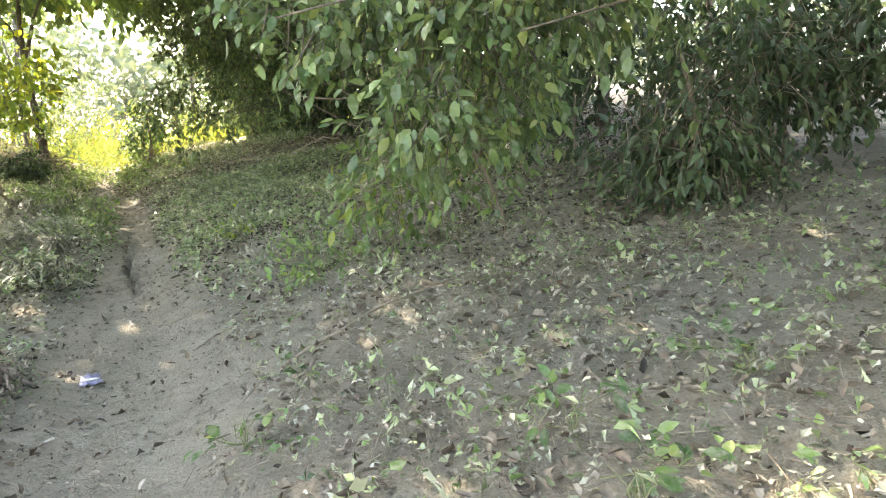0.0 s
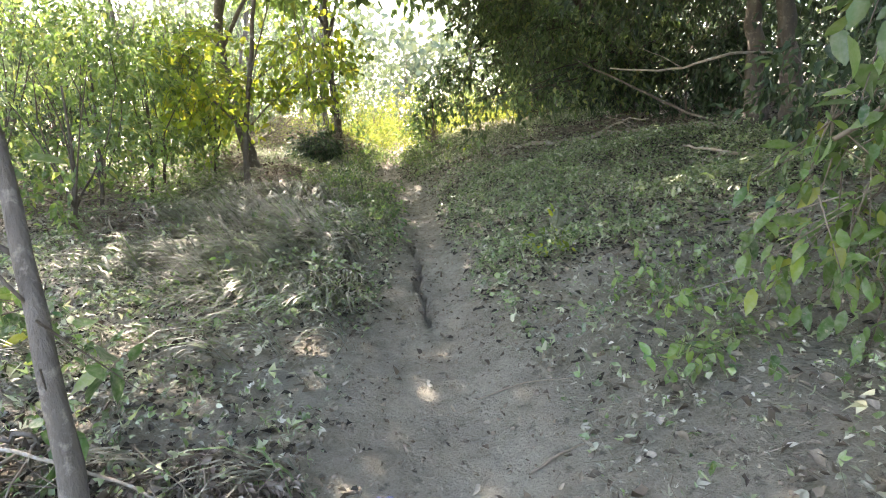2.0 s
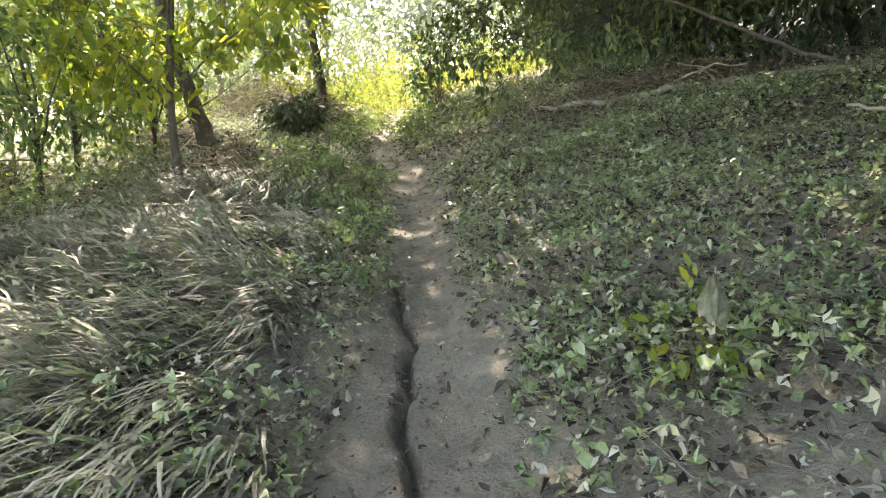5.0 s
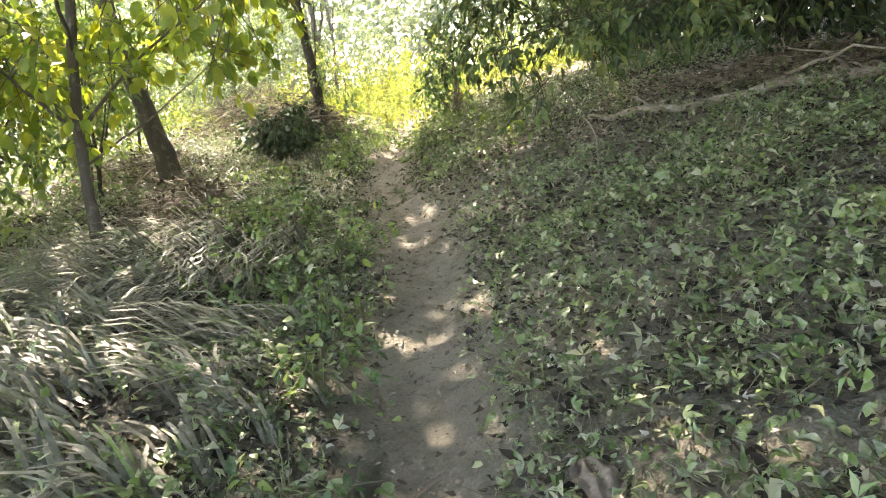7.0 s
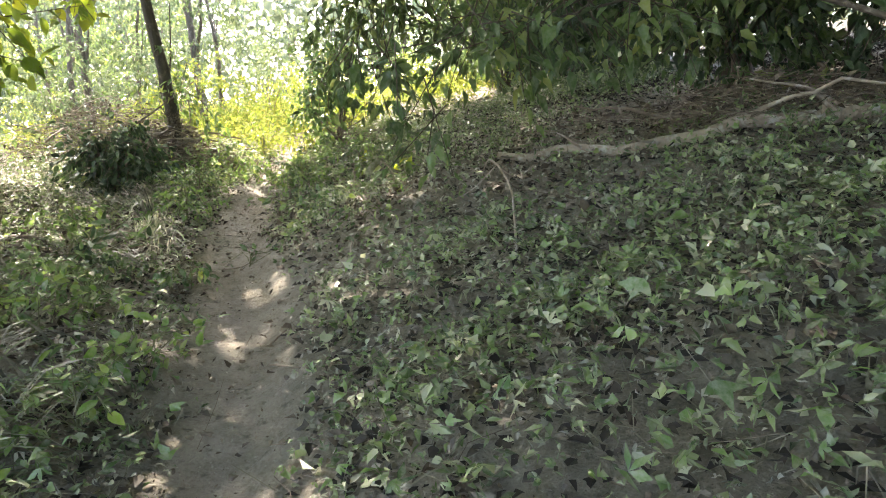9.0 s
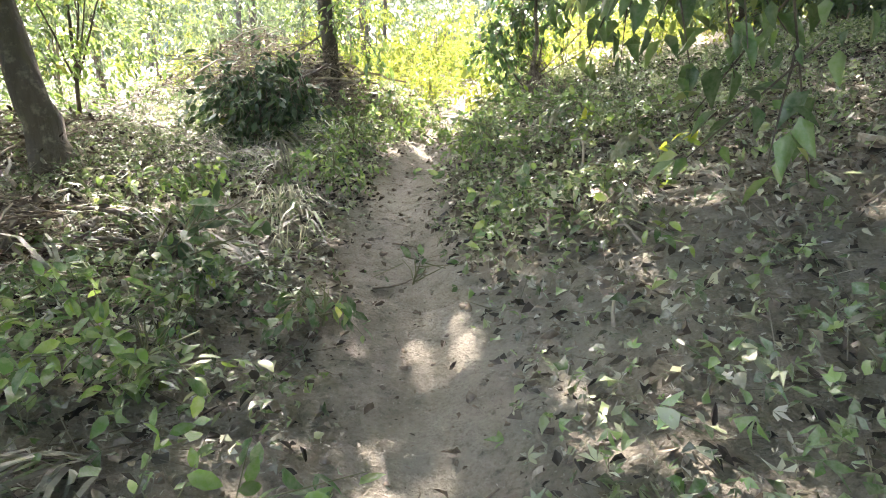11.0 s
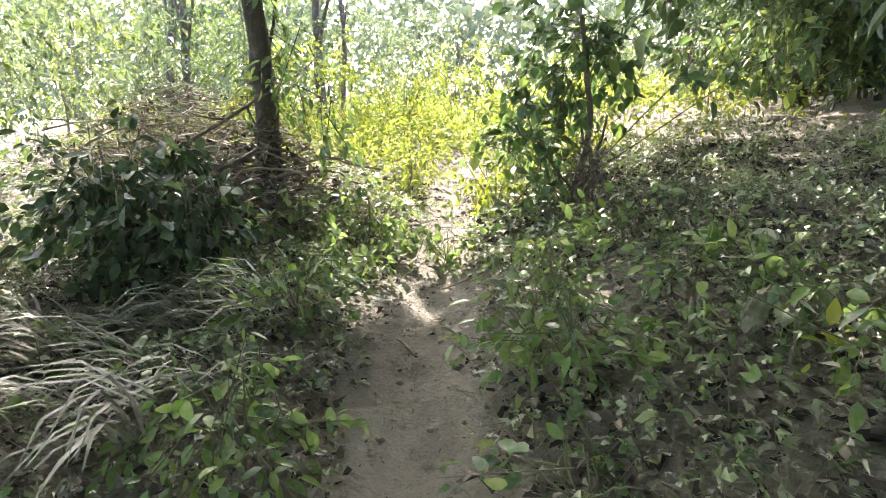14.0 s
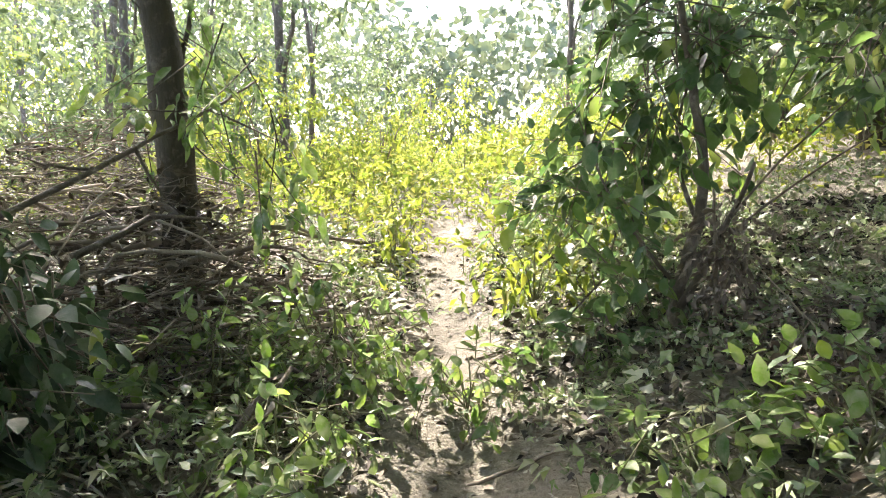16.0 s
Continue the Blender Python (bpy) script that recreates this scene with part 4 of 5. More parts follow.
log("fallen_log", "pale fallen log lying across the leafy bank", [on(-1.2, 12.8, 0.08), on(-2.2, 12.85, 0.07), on(-3.2, 12.8, 0.06), on(-4.2, 12.75, 0.05), on(-5.1, 13.0, 0.03)], 0.062, M_pale_bark, [(6, on(-3.0, 12.5, 0.3), 0.02), (10, on(-4.0, 12.3, 0.2), 0.015), (12, on(-4.6, 12.7, 0.25), 0.012)], "log")
log("leaning_pole", "long grey dead pole leaning in the wood", [on(-1.2, 12.3), (-1.95, 12.55, 2.12), (-2.9, 13.0, 2.62), (-4.0, 13.5, 3.2)], 0.028, M_bark, (), "branch")
log("bare_bough", "thin bare whitish bough reaching out of the wood", [(-0.75, 11.95, 2.85), (-1.27, 10.9, 2.75), (-2.0, 11.0, 2.62), (-2.9, 11.3, 2.72)], 0.022, M_pale_bark, [(9, (-2.4, 10.7, 2.9), 0.008)])
log("bent_stalk", "arched dead stalk bowed down on the bank", [on(-4.5, 11.1), (-4.6, 11.4, 1.55), (-4.85, 11.85, 1.68), (-5.05, 12.25, 1.45)], 0.007, M_pale_bark, [(8, (-4.9, 11.4, 1.5), 0.005), (10, (-4.7, 12.1, 1.5), 0.005)])
log("bent_stalk", "broken upright dead stalk in silt", [on(-6.28, 12.58), (-6.3, 12.7, 1.42), (-6.34, 12.8, 1.58), (-6.44, 12.88, 1.58)], 0.009, M_pale_bark)
log("fallen_branch", "long dead branch slanting over the brush pile", [(-10.58, 14.5, 2.08), (-10.62, 15.05, 2.32), (-10.68, 15.6, 2.56), (-10.75, 16.1, 2.8)], 0.014, M_bark, [(4, (-10.75, 14.7, 2.33), 0.01), (6, (-10.5, 15.3, 2.05), 0.01), (9, (-11.0, 15.6, 2.8), 0.009), (11, (-10.3, 15.9, 2.4), 0.008)])
log("fallen_branch", "forked dry branch lying on the litter", [on(-0.88, 3.33, 0.02), on(-0.62, 3.48, 0.04), on(-0.3, 3.71, 0.03), on(0.1, 3.95, 0.03)], 0.011, M_twig, [(5, on(-0.45, 3.35, 0.02), 0.008), (9, on(-0.3, 3.95, 0.05), 0.007)])
log("fallen_branch", "thin pale branch leaning through weeds", [on(-4.0, 2.55, 0.1), on(-3.5, 2.75, 0.22), on(-3.05, 2.95, 0.18), on(-2.75, 3.1, 0.08)], 0.01, M_pale_bark)
log("fallen_branch", "pale forked branch on the green verge", [on(-1.4, 5.4, 0.06), on(-1.1, 5.45, 0.12), on(-0.8, 5.55, 0.15)], 0.006, M_pale_bark, [(6, on(-1.0, 5.1, 0.05), 0.005), (9, on(-0.9, 5.2, 0.04), 0.005)])
log("fallen_branch", "weathered log half buried by the brush", [on(-12.2, 15.6, 0.05), on(-11.6, 15.5, 0.08), on(-11.0, 15.45, 0.05)], 0.06, M_pale_bark, (), "log")
log("fallen_branch", "pale broken branch with peeling wood", [on(-0.7, 9.6, 0.02), on(-1.2, 9.7, 0.15), on(-1.7, 9.9, 0.28)], 0.025, M_pale_bark, [(8, on(-1.5, 9.5, 0.05), 0.01)])
for x, y, a, l, r in [(-5.64, 10.48, -0.5, 0.34, 0.006), (-5.8, 10.7, 1.1, 0.14, 0.006), (-7.0, 11.8, 1.2, 0.32, 0.006), (-8.4, 14.08, 2.6, 0.22, 0.007), (-8.8, 15.0, 0.4, 0.3, 0.008), (-7.35, 12.4, -0.1, 0.2, 0.006), (-4.35, 7.9, 1.3, 0.2, 0.005), (-2.2, 4.6, 0.3, 0.5, 0.005), (-1.7, 4.0, 0.7, 0.35, 0.007), (-9.2, 15.9, 0.2, 0.25, 0.006)]:
    log("twig", "short dry twig lying on the trodden soil", [on(x, y, 0.005), on(x + math.cos(a) * l / 2, y + math.sin(a) * l / 2, 0.012), on(x + math.cos(a) * l, y + math.sin(a) * l, 0.006)], r, M_twig, (), "twig")


def brush_pile(label, x, y, w, h, count, fine):
    """Dead branches heaped crosswise; the thin stuff joined."""
    g = ground_at(x, y)
    t = thing("brush_pile", label, "brush pile", at=(x, y, g))
    for k in range(count):
        c = np.array([rng.normal() * w * 0.4, rng.normal() * w * 0.35, 0])
        lift = h * max(0.05, 1 - np.hypot(c[0], c[1]) / w) * rng.random()
        d = ways(1)[0] * np.array([1, 1, 0.25])
        l = w * rng.uniform(0.25, 0.55)
        q = bent([c - d * l + (0, 0, lift), c + (0, 0, lift + 0.06), c + d * l + (0, 0, lift * 0.8)], 8, 0.015)
        q[:, 2] = np.maximum(q[:, 2], 0.01)
        r = rng.uniform(0.006, 0.018)
        part("branch", tube(q, np.linspace(r, r * 0.4, 8), 6, rough=0.08), (M_twig, M_pale_bark, M_bark)[k % 3], t)
    n = fine
    c = rng.normal(size=(n, 3)) * np.array([w * 0.42, w * 0.38, 0])
    c[:, 2] = np.maximum(h * np.clip(1 - np.hypot(c[:, 0], c[:, 1]) / w, 0.03, 1) * rng.random(n), 0.01)
    d = ways(n) * np.array([1, 1, 0.3]) * (w * (0.12 + 0.3 * rng.random(n)))[:, None]
    tagged(part("brushwood", threads(c - d / 2, c + d / 2, rng.normal(size=(n, 3)) * 0.04, 0.002 + 0.004 * rng.random(n), np.full(n, 0.0015), 1), M_twig, t), kind="stuff")
    k = n // 2
    P = c[:k] + rng.normal(size=(k, 3)) * 0.05
    P[:, 2] = np.abs(P[:, 2])
    tagged(part("withered_leaves", leaves(P, ways(k), ways(k, 0.8), 0.04 + 0.05 * rng.random(k), 0.5, CURLED), M_litter, t), kind="stuff")
    return t


brush_pile("heap of dead brown branches and sticks around a trunk", -10.72, 15.35, 1.1, 0.95, 80, 1700)
brush_pile("sun-bleached heap of dry brush in the clearing", -13.8, 17.2, 2.3, 1.3, 60, 1900)
brush_pile("low tangle of dark dead stems beside the grass", -8.7, 10.8, 1.0, 0.5, 34, 900)
brush_pile("uprooted clump of dark roots and dead stems", -7.2, 6.3, 0.7, 0.6, 34, 600)
brush_pile("flood-piled dead sticks and roots", -9.3, 7.2, 1.3, 0.5, 26, 800)
brush_pile("sun-bleached tangle of dry stalks", -11.5, 12.4, 1.6, 0.5, 24, 900)
# tangle added to darken the ground that tall weeds shade
brush_pile("dead stems heaped to darken the shaded foot of a sapling", -3.6, 2.55, 0.8, 0.26, 22, 500)
brush_pile("dry sticks heaped below the bank trees", -3.0, 13.6, 1.5, 0.35, 20, 700)
brush_pile("scattered dead brush under thicket", -12.0, 9.0, 2.0, 0.5, 20, 900)

# a crushed packet on the trail
pk = thing("crushed_packet", "crumpled blue and white plastic packet on the path", "litter", at=on(-2.18, 3.56))
u, v = np.meshgrid(np.linspace(-1, 1, 11), np.linspace(-1, 1, 9), indexing="ij")
for side, sgn, mat, name in ((0, 1, M_packet, "front_film"), (1, -1, M_packet_white, "back_film")):
    px_, py_ = u * 0.06 * (1 - 0.15 * v), v * 0.085
    pz_ = 0.02 + sgn * 0.014 * (1 - u ** 2) * (1 - v ** 4) + 0.008 * np.sin(u * 7 + v * 3) * (1 - u ** 2) + 0.02 * (v > 0) * v
    a_, b_ = np.meshgrid(np.arange(10), np.arange(8), indexing="ij")
    F = np.stack([a_ * 9 + b_, (a_ + 1) * 9 + b_, (a_ + 1) * 9 + b_ + 1, a_ * 9 + b_ + 1], -1).reshape(-1, 4)
    part(name, (np.stack([px_, py_, pz_], -1).reshape(-1, 3), [F]), mat, pk)
part("pale_strip", tube(np.array([(-0.05, -0.03, 0.036), (0, -0.032, 0.04), (0.05, -0.03, 0.036)]), [0.006, 0.007, 0.006], 6), M_packet_white, pk)
pk.rotation_euler = (0, 0, 0.6)


def crumpled_leaf(x, y, turn, l):
    """A big withered leaf, folded along its ribs, on a bent stalk."""
    t = thing("withered_leaf", "large grey withered leaf crumpled on silt", "leaf", "withered leaves", at=on(x, y))
    s, w = np.meshgrid(np.linspace(0, 1, 12), np.linspace(-1, 1, 13), indexing="ij")
    half = l * 0.42 * np.sin(np.pi * np.clip(s * 0.9 + 0.08, 0, 1)) ** 0.7 * (1 - 0.25 * np.abs(np.sin(w * 6)) * (s > 0.3))
    V = np.stack([s * l, w * half, 0.03 + 0.025 * np.abs(np.sin(w * 4 + s * 2 + x)) * (0.4 + s) + 0.03 * np.sin(s * 3.1) + 0.01 * np.sin(s * 17 + w * 9)], -1).reshape(-1, 3)
    a_, b_ = np.meshgrid(np.arange(11), np.arange(12), indexing="ij")
    F = np.stack([a_ * 13 + b_, (a_ + 1) * 13 + b_, (a_ + 1) * 13 + b_ + 1, a_ * 13 + b_ + 1], -1).reshape(-1, 4)
    part("blade", (V, [F]), M_dead_leaf, t)
    part("stalk", tube(bent([(0, 0, 0.05), (-0.08, 0.02, 0.1), (-0.2, 0.03, 0.02)], 7, 0.003), np.linspace(0.004, 0.007, 7), 6), M_pale_bark, t)
    t.rotation_euler = (0, 0, turn)


for x, y, a, l in [(-6.0, 12.4, 2.6, 0.18), (-5.92, 12.1, 2.9, 0.2), (-6.25, 12.2, 2.2, 0.13), (-3.6, 7.9, 2.4, 0.2), (-7.2, 14.3, 1.8, 0.2), (-7.9, 15.05, 0.6, 0.22), (-5.7, 11.6, 2.0, 0.18)]:
    crumpled_leaf(x, y, a, l)
tree("sprawling_plant", "dark glossy plant flattened on the ground", [on(-7.75, 11.3), on(-7.7, 11.4, 0.12), on(-7.6, 11.5, 0.16)], 0.012, [(0.4, on(-8.0, 11.1, 0.12), 0.008), (0.4, on(-7.5, 11.2, 0.1), 0.008)],
     [((-7.8, 11.3, ground_at(-7.8, 11.3) + 0.12), (0.32, 0.26, 0.06), 150)], 0.12, M_dark_leaf, M_stem, BROAD, 0.3, 0.4, category="plant", picked=90)
CLEARING = [(-10.6, 17.4, 0.4), (-11.4, 18.2, 0.5), (-9.6, 19.0, 0.5), (-12.4, 19.4, 0.6), (-8.9, 18.3, 0.5), (-10.3, 20.6, 0.6), (-12.0, 21.6, 0.7), (-8.0, 20.0, 0.6), (-13.8, 20.6, 0.6), (-9.9, 22.5, 0.8), (-14.2, 23.0, 0.8), (-11.6, 25.5, 1.0), (-16.0, 25.0, 1.0), (-12.9, 28.5, 1.2), (-9.0, 16.2, 0.35), (-8.7, 17.1, 0.45)]
for x, y, w in CLEARING:
    g = ground_at(x, y)
    tree("weed_clump", "tall yellow-green weeds in full sun", [(x, y, g), (x, y, g + w)], 0.01, [(0.2, (x + rng.normal() * w * 0.5, y + rng.normal() * w * 0.5, g + w * 1.4), 0.006) for _ in range(5)],
         [((x, y, g + w * 0.75), (w * 0.9, w * 0.9, w * 0.65), int(800 * w))], 0.07, M_field, M_stem, SMALL, 0.3, 0.5, 8, "clearing weeds", "weeds")


# ---- ground cover ----
def scatter(n, x0, x1, y0, y1, keep):
    x, y = rng.uniform(x0, x1, n), rng.uniform(y0, y1, n)
    k = rng.random(n) < keep(x, y, beside(x, y))
    return x[k], y[k]


def off_trail(x, y, d, soft=0.25):
    return np.clip((np.abs(d) - trail_half(y) + 0.16 * (value_noise(x, y, 3, 11) - 0.5)) / soft, 0, 1)


def laid(x, y, lift, tilt=0.4):
    z = height(x, y)
    n = len(x)
    P = np.stack([x, y, z + lift], -1)
    a = rng.normal(size=(n, 3)) * np.array([1, 1, tilt])
    up = rng.normal(size=(n, 3)) * tilt * 0.8 + np.array([0, 0, 1.0])
    return P, a, up


def stuff(name, VF, mat, label, category):
    return tagged(mesh(name, VF[0], VF[1], mat), label, category, kind="stuff")


def mixed_leaves(x, y, lift, tilt, size, wide, reach=1.7):
    """Leaves in full shape close to the trail, simpler ones farther off."""
    P, a, up = laid(x, y, lift, tilt)
    kind = rng.random(len(x)) + 0.3 * (np.abs(beside(x, y)) > reach)
    return joined([leaves(P[k], a[k], up[k], size[k] * f, wide * (0.55 + 0.8 * torn.random(k.sum())), s, 0.09) for k, s, f in ((kind < 0.06, BROAD, 1.15), ((kind >= 0.06) & (kind < 0.62), TRIO, 1.1), (kind >= 0.62, SMALL, 0.9))])


def meadow(x, y, d):
    """1 in the middle of the flattened long grass, 0 outside it."""
    return np.clip(1.5 * np.clip(1.15 - np.abs(d + 2.0) / 1.15, 0, 1) * np.clip((y - 5.2) / 0.8, 0, 1) * np.clip((10.1 - y) / 0.8, 0, 1), 0, 1)


def creeper_density(x, y, d):
    patch = np.clip(value_noise(x, y, 0.9, 21) * 1.7 + value_noise(x, y, 2.7, 22) * 1.0 - 0.5, np.where((d > 0) & (y > 5.5) & (y < 11.2), 0.55, 0.14), 1)
    start = np.clip((y - 4.0 - 0.7 * d) / 2.0, 0.2, 1)
    mud = 1 - 0.5 * np.exp(-((x + 5.7) ** 2 + (y - 11.9) ** 2) / 2.4) - 0.9 * np.exp(-((x + 1.9) ** 2 / 0.7 + (y - 5.9) ** 2 / 0.35)) - 0.75 * np.exp(-((x + 8.2) ** 2 + (y - 11.8) ** 2) / 0.8)
    lush = 1 + 0.8 * np.clip(y - 16, 0, 1) * (d > 0.3)
    parched = 1 - 0.4 * np.clip((y - 12.2) / 0.8, 0, 1) * np.clip((16.0 - y) / 1.0, 0, 1) * (d > 0.2)
    bank = parched - 0.85 * parched * np.clip(1.5 * np.exp(-((x + 3.7) ** 2 + (y - 14.2) ** 2) / 3.0), 0, 1)
    return off_trail(x, y, d) * patch * np.clip(mud, 0.1, 1) * bank * (1 - 0.8 * meadow(x, y, d)) * lush * np.where(d > 0, start, np.where(y < 5, 0.35, 0.6))


def mound(x, y, d):
    """How high the creeper heaps up over the soil."""
    heap = np.clip(value_noise(x, y, 1.7, 23) * 1.6 - 0.3, 0, 1) * 0.2 + np.clip(value_noise(x, y, 5.2, 24) * 1.7 - 0.4, 0, 1) * 0.12
    return 0.02 + heap * off_trail(x, y, d, 0.5)


# near-black leaves paint shade under creeper and grass and at the sapling's foot
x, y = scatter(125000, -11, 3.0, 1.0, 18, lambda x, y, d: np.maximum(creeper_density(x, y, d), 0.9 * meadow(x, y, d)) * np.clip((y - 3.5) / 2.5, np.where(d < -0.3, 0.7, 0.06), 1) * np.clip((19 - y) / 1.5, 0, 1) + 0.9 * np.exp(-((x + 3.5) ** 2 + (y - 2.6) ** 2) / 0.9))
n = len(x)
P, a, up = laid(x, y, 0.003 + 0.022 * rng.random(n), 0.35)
stuff("gap_shade_leaves", leaves(P, a, up, 0.03 + 0.05 * rng.random(n), 0.55, SMALL, 0.08), M_gap_shade, "near-black leaf layer standing in for shade under the creeper", "leaf litter")
y = rng.uniform(-0.5, 18, 235000)
x = np.interp(y, TRAIL_Y, TRAIL_X) + rng.uniform(-4.5, 5.0, len(y)) / 0.87
k = rng.random(len(x)) < creeper_density(x, y, beside(x, y))
x, y = x[k], y[k]
n = len(x)
stuff("creeper_leaves", mixed_leaves(x, y, mound(x, y, beside(x, y)) * rng.random(n) ** 0.55 + 0.012, 0.75, 0.026 + 0.05 * rng.random(n) ** 1.9, 0.56), M_creeper, "low green creeper leaves dusted with dried silt", "creeper")
x, y = scatter(95000, -12, 3.0, -0.5, 18, lambda x, y, d: off_trail(x, y, d) * np.where(np.abs(d) < 3.2, 0.9, 0.3) * np.where((d > 0) & (y < 5), 0.9, 1) * (1 - 0.8 * meadow(x, y, d)) * np.clip((17.5 - y) / 1.5, 0.1, 1))
n = len(x)
stuff("silted_leaves", mixed_leaves(x, y, mound(x, y, beside(x, y)) * rng.random(n) ** 1.2 * 0.8 + 0.006, 0.6, 0.02 + 0.038 * rng.random(n) ** 1.9, 0.46, 1.2), M_silted, "flattened leaves coated in grey flood silt", "leaves")
x, y = scatter(36000, -11, 4, -1.4, 17, lambda x, y, d: (0.34 + 0.95 * off_trail(x, y, d, 0.5)) * np.where(np.abs(d) < 5, 0.9, 0.35) * np.clip((16.5 - y) / 1.5, 0.1, 1))
n = len(x)
P, a, up = laid(x, y, rng.random(n) * 0.025 + 0.002, 0.55)
size, k = 0.018 + 0.055 * rng.random(n) ** 1.9, rng.random(n) < 0.25
stuff("leaf_litter", joined([leaves(P[q], a[q], up[q], size[q], 0.5, s, 0.1) for q, s in ((k, CURLED), (~k, SMALL))]), M_litter, "dry curled brown leaf litter on soil", "leaf litter")

# large dry leaves fallen in drifts
def drift_density(x, y, d):
    left = np.exp(-((x + 8.4) ** 2 + (y - 11.7) ** 2) / 1.6) + 0.5 * np.exp(-((x + 9.8) ** 2 + (y - 13.0) ** 2) / 0.8)
    return off_trail(x, y, d) * np.clip(left + 0.55 * np.exp(-((x - 0.6) ** 2 + (y - 2.8) ** 2) / 4.0) * (d > 0) + 0.6 * np.exp(-((x + 3.7) ** 2 + (y - 14.2) ** 2) / 3.0) + 0.8 * np.exp(-((x + 5.6) ** 2 + (y - 12.1) ** 2) / 2.2) + 0.7 * np.exp(-((x + 6.7) ** 2 + (y - 13.7) ** 2) / 1.4) + 0.3 * np.clip(value_noise(x, y, 1.3, 61) * 2 - 1, 0, 1), 0, 1)


x, y = scatter(34000, -11, 3, 0, 16, drift_density)
n = len(x)
P, a, up = laid(x, y, 0.004 + 0.07 * rng.random(n) ** 1.6, 0.5)
stuff("fallen_leaves", leaves(P, a, up, 0.032 + 0.055 * rng.random(n) ** 1.4, 0.3 + 0.4 * rng.random(n), CURLED, 0.08), M_dry_drift, "dry grey-brown curled leaves drifted on the bank", "leaves")


def grass_density(x, y, d):
    core = np.clip(1.2 - np.abs(d + 1.95) / 1.2, 0, 1) * np.clip((y - 4.9) / 1.0, 0, 1) * np.clip((10.3 - y) / 1.0, 0, 1)
    return np.clip(core * 1.8, 0, 1) * np.clip(value_noise(x, y, 2.2, 33) * 2.4 - 0.4, 0.25, 1) + off_trail(x, y, d) * (0.022 * (d < -0.4) + (d < -0.6) * (0.3 * np.exp(-((x + 9.2) ** 2 + (y - 13.5) ** 2) / 0.7)))


tx, ty = scatter(14500, -10.6, 0, 3, 15.5, grass_density)
m = len(tx)
lay = math.radians(238) + 2.6 * (value_noise(tx, ty, 0.75, 31) - 0.5) + rng.normal(size=m) * 0.3
per = rng.integers(6, 13, m)
x, y = np.repeat(tx, per), np.repeat(ty, per)
n = len(x)
x, y = x + rng.normal(size=n) * 0.035, y + rng.normal(size=n) * 0.035
flow = np.repeat(lay, per) + rng.normal(size=n) * 0.22
P = np.stack([x, y, height(x, y) + 0.05 * np.repeat(rng.random(m) ** 2, per)], -1)
long_ = np.repeat(0.42 + 0.36 * rng.random(m), per) * (0.6 + 0.55 * rng.random(n))
stuff("long_grass", blades(P, np.stack([np.cos(flow), np.sin(flow), 0 * flow], -1), long_, 0.013 + 0.013 * rng.random(n), np.clip(np.repeat(0.6 + 0.26 * rng.random(m), per) + rng.normal(size=n) * 0.07, 0.4, 0.93), 4), M_grass, "long grass flattened and greyed by flood silt", "grass")
for x0, y0, k in [(-8.15, 12.32, 60), (-7.7, 11.9, 14), (-10.2, 14.6, 26), (-9.3, 14.1, 20)]:
    t = thing("grass_tuft", "bleached pale tuft of long grass bent over", "grass tuft", at=on(x0, y0))
    for q in range(k):
        f = rng.normal() * 0.7 - 0.9
        off = rng.normal(size=(1, 3)) * np.array([0.05, 0.05, 0])
        part("blade", blades(off, np.array([[math.cos(f), math.sin(f), 0]]), np.array([rng.uniform(0.25, 0.5)]), np.array([0.009]), np.array([rng.uniform(0.4, 0.75)])), M_pale_grass, t)

# stems, twigs, husks and clods
x, y = scatter(9000, -12, 3, -1, 18, lambda x, y, d: 0.22 + 0.48 * off_trail(x, y, d))
n = len(x)
P, a, up = laid(x, y, 0.01 + 0.06 * rng.random(n), 0.3)
L = 0.06 + 0.3 * rng.random(n) ** 2.5
stuff("strewn_twigs", threads(P, P + unit(a) * L[:, None], rng.normal(size=(n, 3)) * 0.02, 0.0012 + 0.0018 * rng.random(n), np.full(n, 0.001), 2), M_twig, "dry twigs and stalks strewn on the ground", "twigs")
x, y = scatter(34000, -12, 3, 0, 18, lambda x, y, d: creeper_density(x, y, d) * np.where(np.abs(d) < 4, 0.9, 0.2) + off_trail(x, y, d) * (0.1 + 0.5 * np.exp(-((x + 6.6) ** 2 + (y - 13.6) ** 2) / 2.0)))
n = len(x)
P = np.stack([x, y, height(x, y) - 0.01], -1)
stuff("weed_stalks", threads(P, P + ways(n, 1.0, 0.8) * (0.07 + 0.25 * rng.random(n) ** 1.5)[:, None] * np.array([1, 1, 0.65]), rng.normal(size=(n, 3)) * 0.015, np.full(n, 0.0027), np.full(n, 0.0014), 1), M_stalk, "pale thin stalks of trampled weeds", "weeds")
x, y = scatter(3600, -11, 0.5, -0.5, 17, lambda x, y, d: np.where(np.abs(d) < 0.9, 0.45, 0.05))
n = len(x)
P, a, up = laid(x, y, np.full(n, 0.006), 0.2)
stuff("pale_husks", leaves(P, a, up, 0.012 + 0.03 * rng.random(n) ** 2, 0.35, CURLED), M_pod, "small pale husks and seed pods on the path", "husks")
x, y = scatter(60000, -11, 2, -1.2, 18, lambda x, y, d: np.where(np.abs(d) < 0.9, 0.6, 0.1))
n = len(x)
P, a, up = laid(x, y, 0.002 + 0.008 * rng.random(n), 0.5)
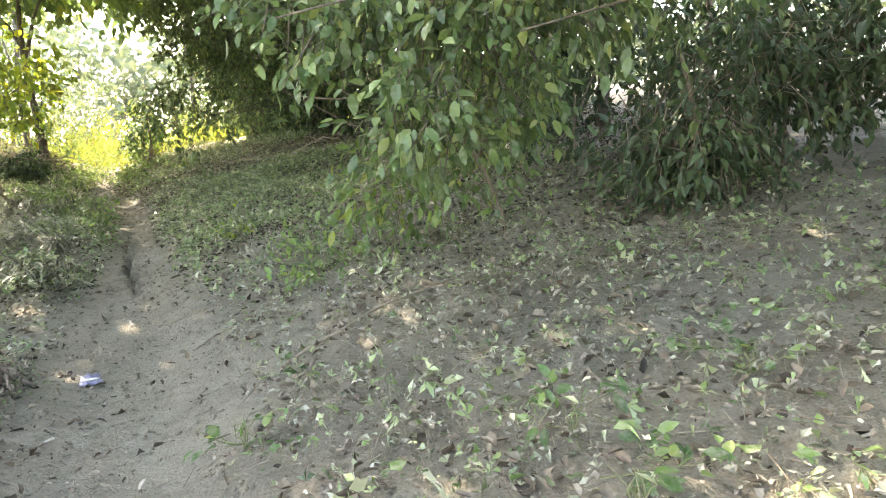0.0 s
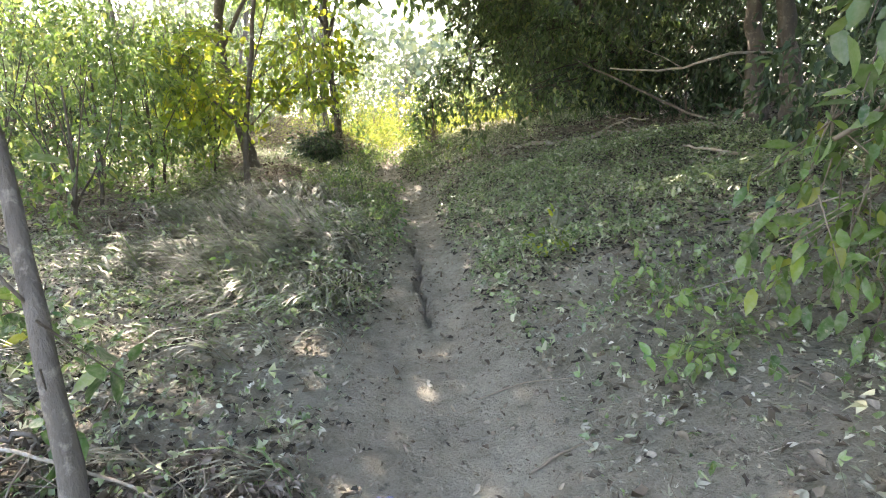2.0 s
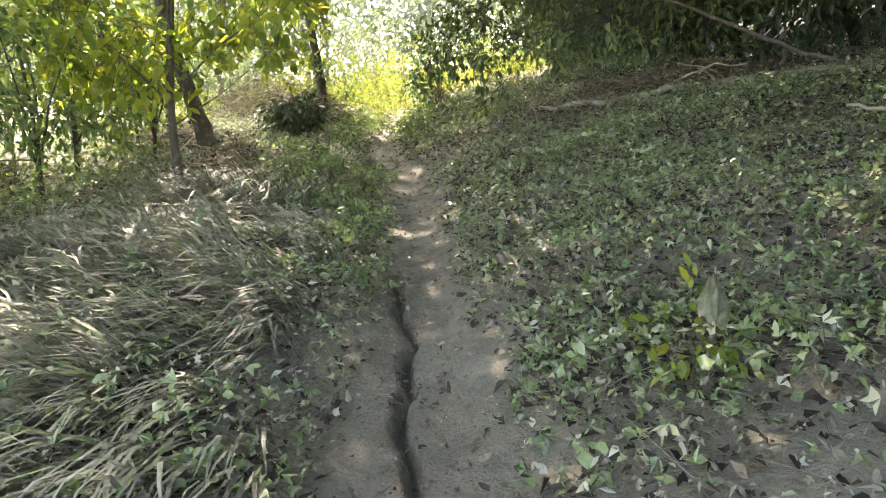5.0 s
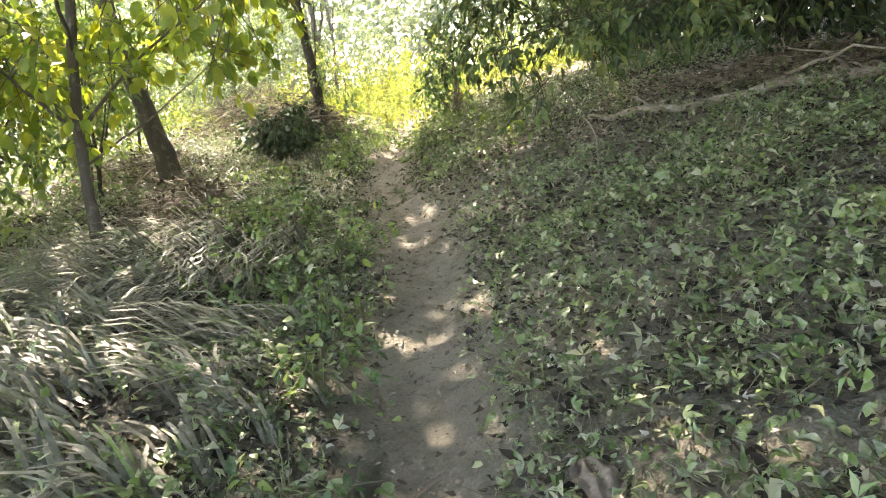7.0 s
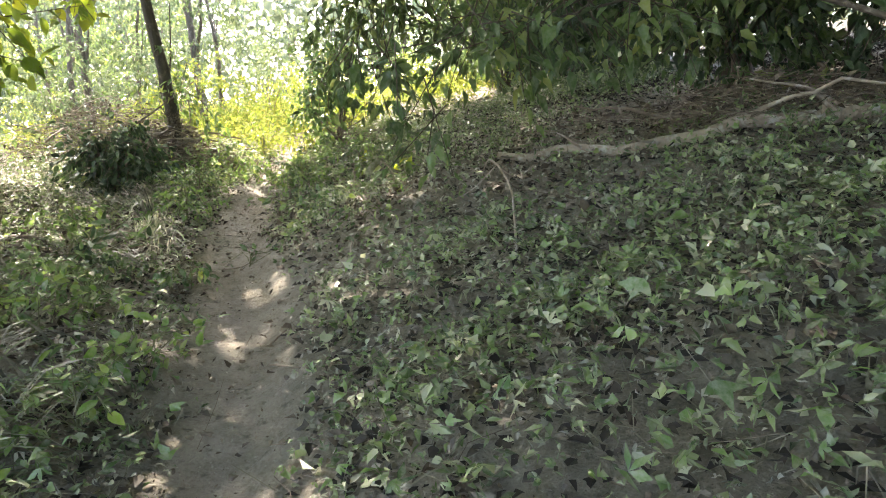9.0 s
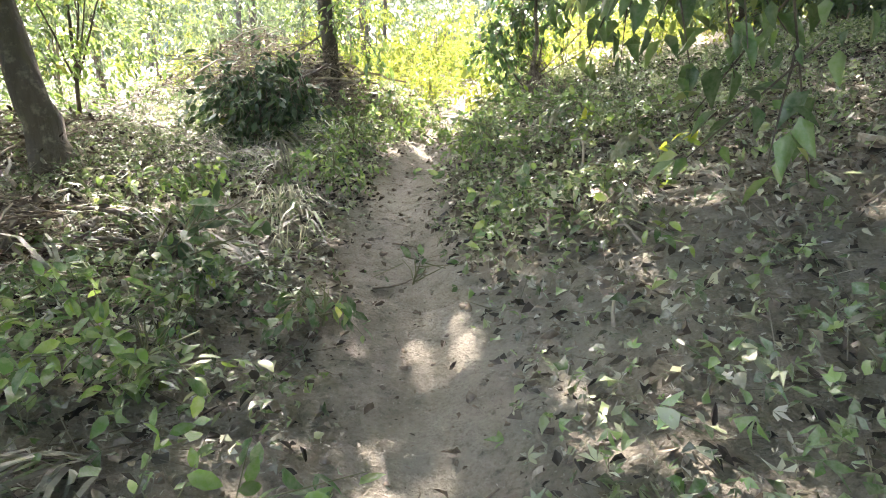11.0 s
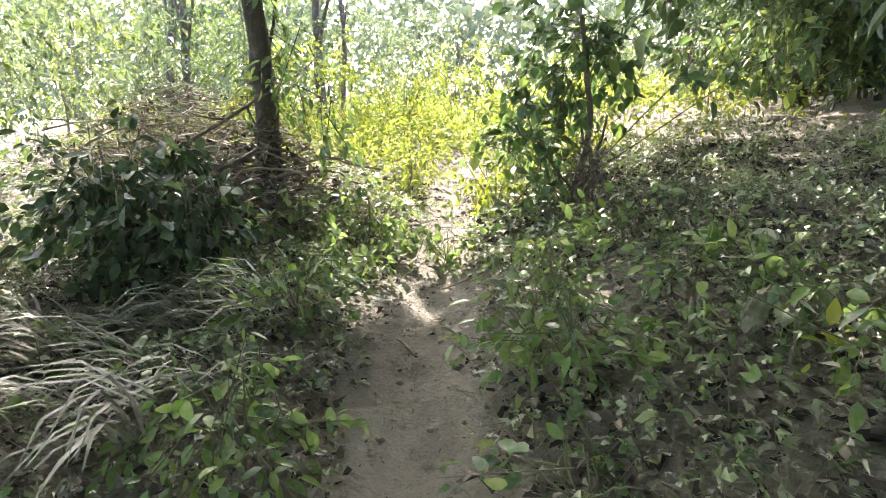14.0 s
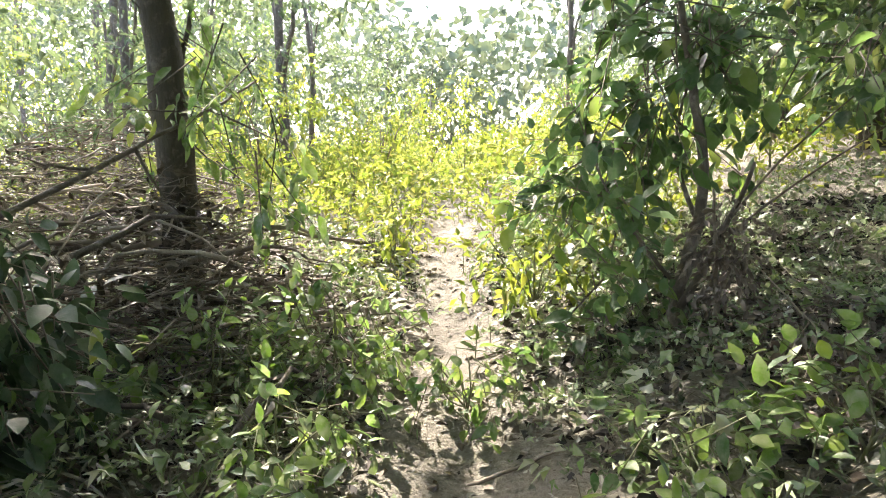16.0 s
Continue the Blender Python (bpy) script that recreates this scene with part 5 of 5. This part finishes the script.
stuff("trodden_debris", leaves(P, a, up, 0.008 + 0.022 * rng.random(n) ** 2, 0.45, SMALL), M_litter, "trodden leaf crumbs and bark bits on the path", "debris")
x, y = scatter(16000, -11, 2, -1.2, 18, lambda x, y, d: np.where(np.abs(d) < 0.8, 0.75, 0.1) * np.clip(value_noise(x, y, 1.4, 71) * 1.8 - 0.3, 0.1, 1))
n = len(x)
P, a, up = laid(x, y, 0.003 + 0.012 * rng.random(n), 0.4)
stuff("trail_leaves", leaves(P, a, up, 0.022 + 0.036 * rng.random(n) ** 1.6, 0.28 + 0.3 * rng.random(n), CURLED, 0.08), M_litter, "small dry leaves fallen on the trodden path", "leaves")
CUBE = np.array([[x, y, z] for x in (-1, 1) for y in (-1, 1) for z in (-1, 1)], float) * 0.6
CUBE_F = np.array([[0, 1, 3, 2], [4, 6, 7, 5], [0, 4, 5, 1], [2, 3, 7, 6], [0, 2, 6, 4], [1, 5, 7, 3]])
x, y = scatter(22000, -11.5, 1.5, -1.2, 18, lambda x, y, d: np.where(np.abs(d) < 0.8, 0.8, 0.25))
n = len(x)
r = (0.003 + 0.02 * rng.random(n) ** 3)[:, None, None]
C = np.stack([x, y, height(x, y)], -1)[:, None] + CUBE[None] * r * (0.6 + 0.8 * rng.random((n, 8, 1))) + rng.normal(size=(n, 8, 3)) * r * 0.25
stuff("soil_clods", (C.reshape(-1, 3), [(CUBE_F[None] + 8 * np.arange(n)[:, None, None]).reshape(-1, 4)]), M_clod, "crumbled soil clods and grit on the path", "soil")


# sunny herbs beyond the shade
def field_density(x, y, d):
    return off_trail(x, y, d, 0.3) * np.clip((y - 16.0 - 0.5 * np.maximum(d, 0) + 0.12 * np.minimum(d, 0)) / 1.2, 0, 1) * np.where(d > 5, 0.3, np.where((d > 1.2) & (y < 25), 0.22, 1)) * np.clip(value_noise(x, y, 0.5, 43) * 1.6, 0.35, 1)


def sun_side(x, y, d):
    return field_density(x, y, d) * (np.abs(d) < 9)


def verge_side(x, y, d):
    return (d < -3.6) * (d > -13) * np.clip(value_noise(x, y, 0.6, 47) * 2.2 - 0.5, 0.1, 1)


def field_of_herbs(n, x0, x1, y0, y1, size, shape, tall, keep=sun_side, mat=None):
    x, y = scatter(n, x0, x1, y0, y1, lambda x, y, d: keep(x, y, d))
    n = len(x)
    top = (0.1 + tall * value_noise(x, y, 0.7, 41) * (0.4 + value_noise(x, y, 2.2, 42))) * np.where(np.abs(beside(x, y)) < 0.5, 0.55, 1)
    P, a, up = laid(x, y, rng.random(n) * top + 0.03, 0.6)
    stuff("field_herbs", leaves(P, a, up, size * (0.6 + 0.9 * rng.random(n) ** 1.5), 0.5, shape), mat or M_field, "sunlit yellow-green herbs filling the clearing", "herbs")
    k = rng.random(n) < 0.12
    Q = P[k].copy()
    Q[:, 2] = height(Q[:, 0], Q[:, 1]) - 0.02
    stuff("field_stems", threads(Q, P[k], rng.normal(size=(k.sum(), 3)) * 0.02, np.full(k.sum(), 0.004), np.full(k.sum(), 0.002), 1), M_stem, "thin stems of the sunlit herbs", "herbs")


field_of_herbs(22000, -18, -4, 15.5, 20, 0.075, SMALL, 0.55)
field_of_herbs(42000, -24, -4, 20, 30, 0.12, SMALL, 0.9)
field_of_herbs(18000, -36, -6, 30, 48, 0.24, SMALL, 1.3)
field_of_herbs(24000, -22, -6, 2, 17, 0.1, SMALL, 0.4, verge_side, M_herb)
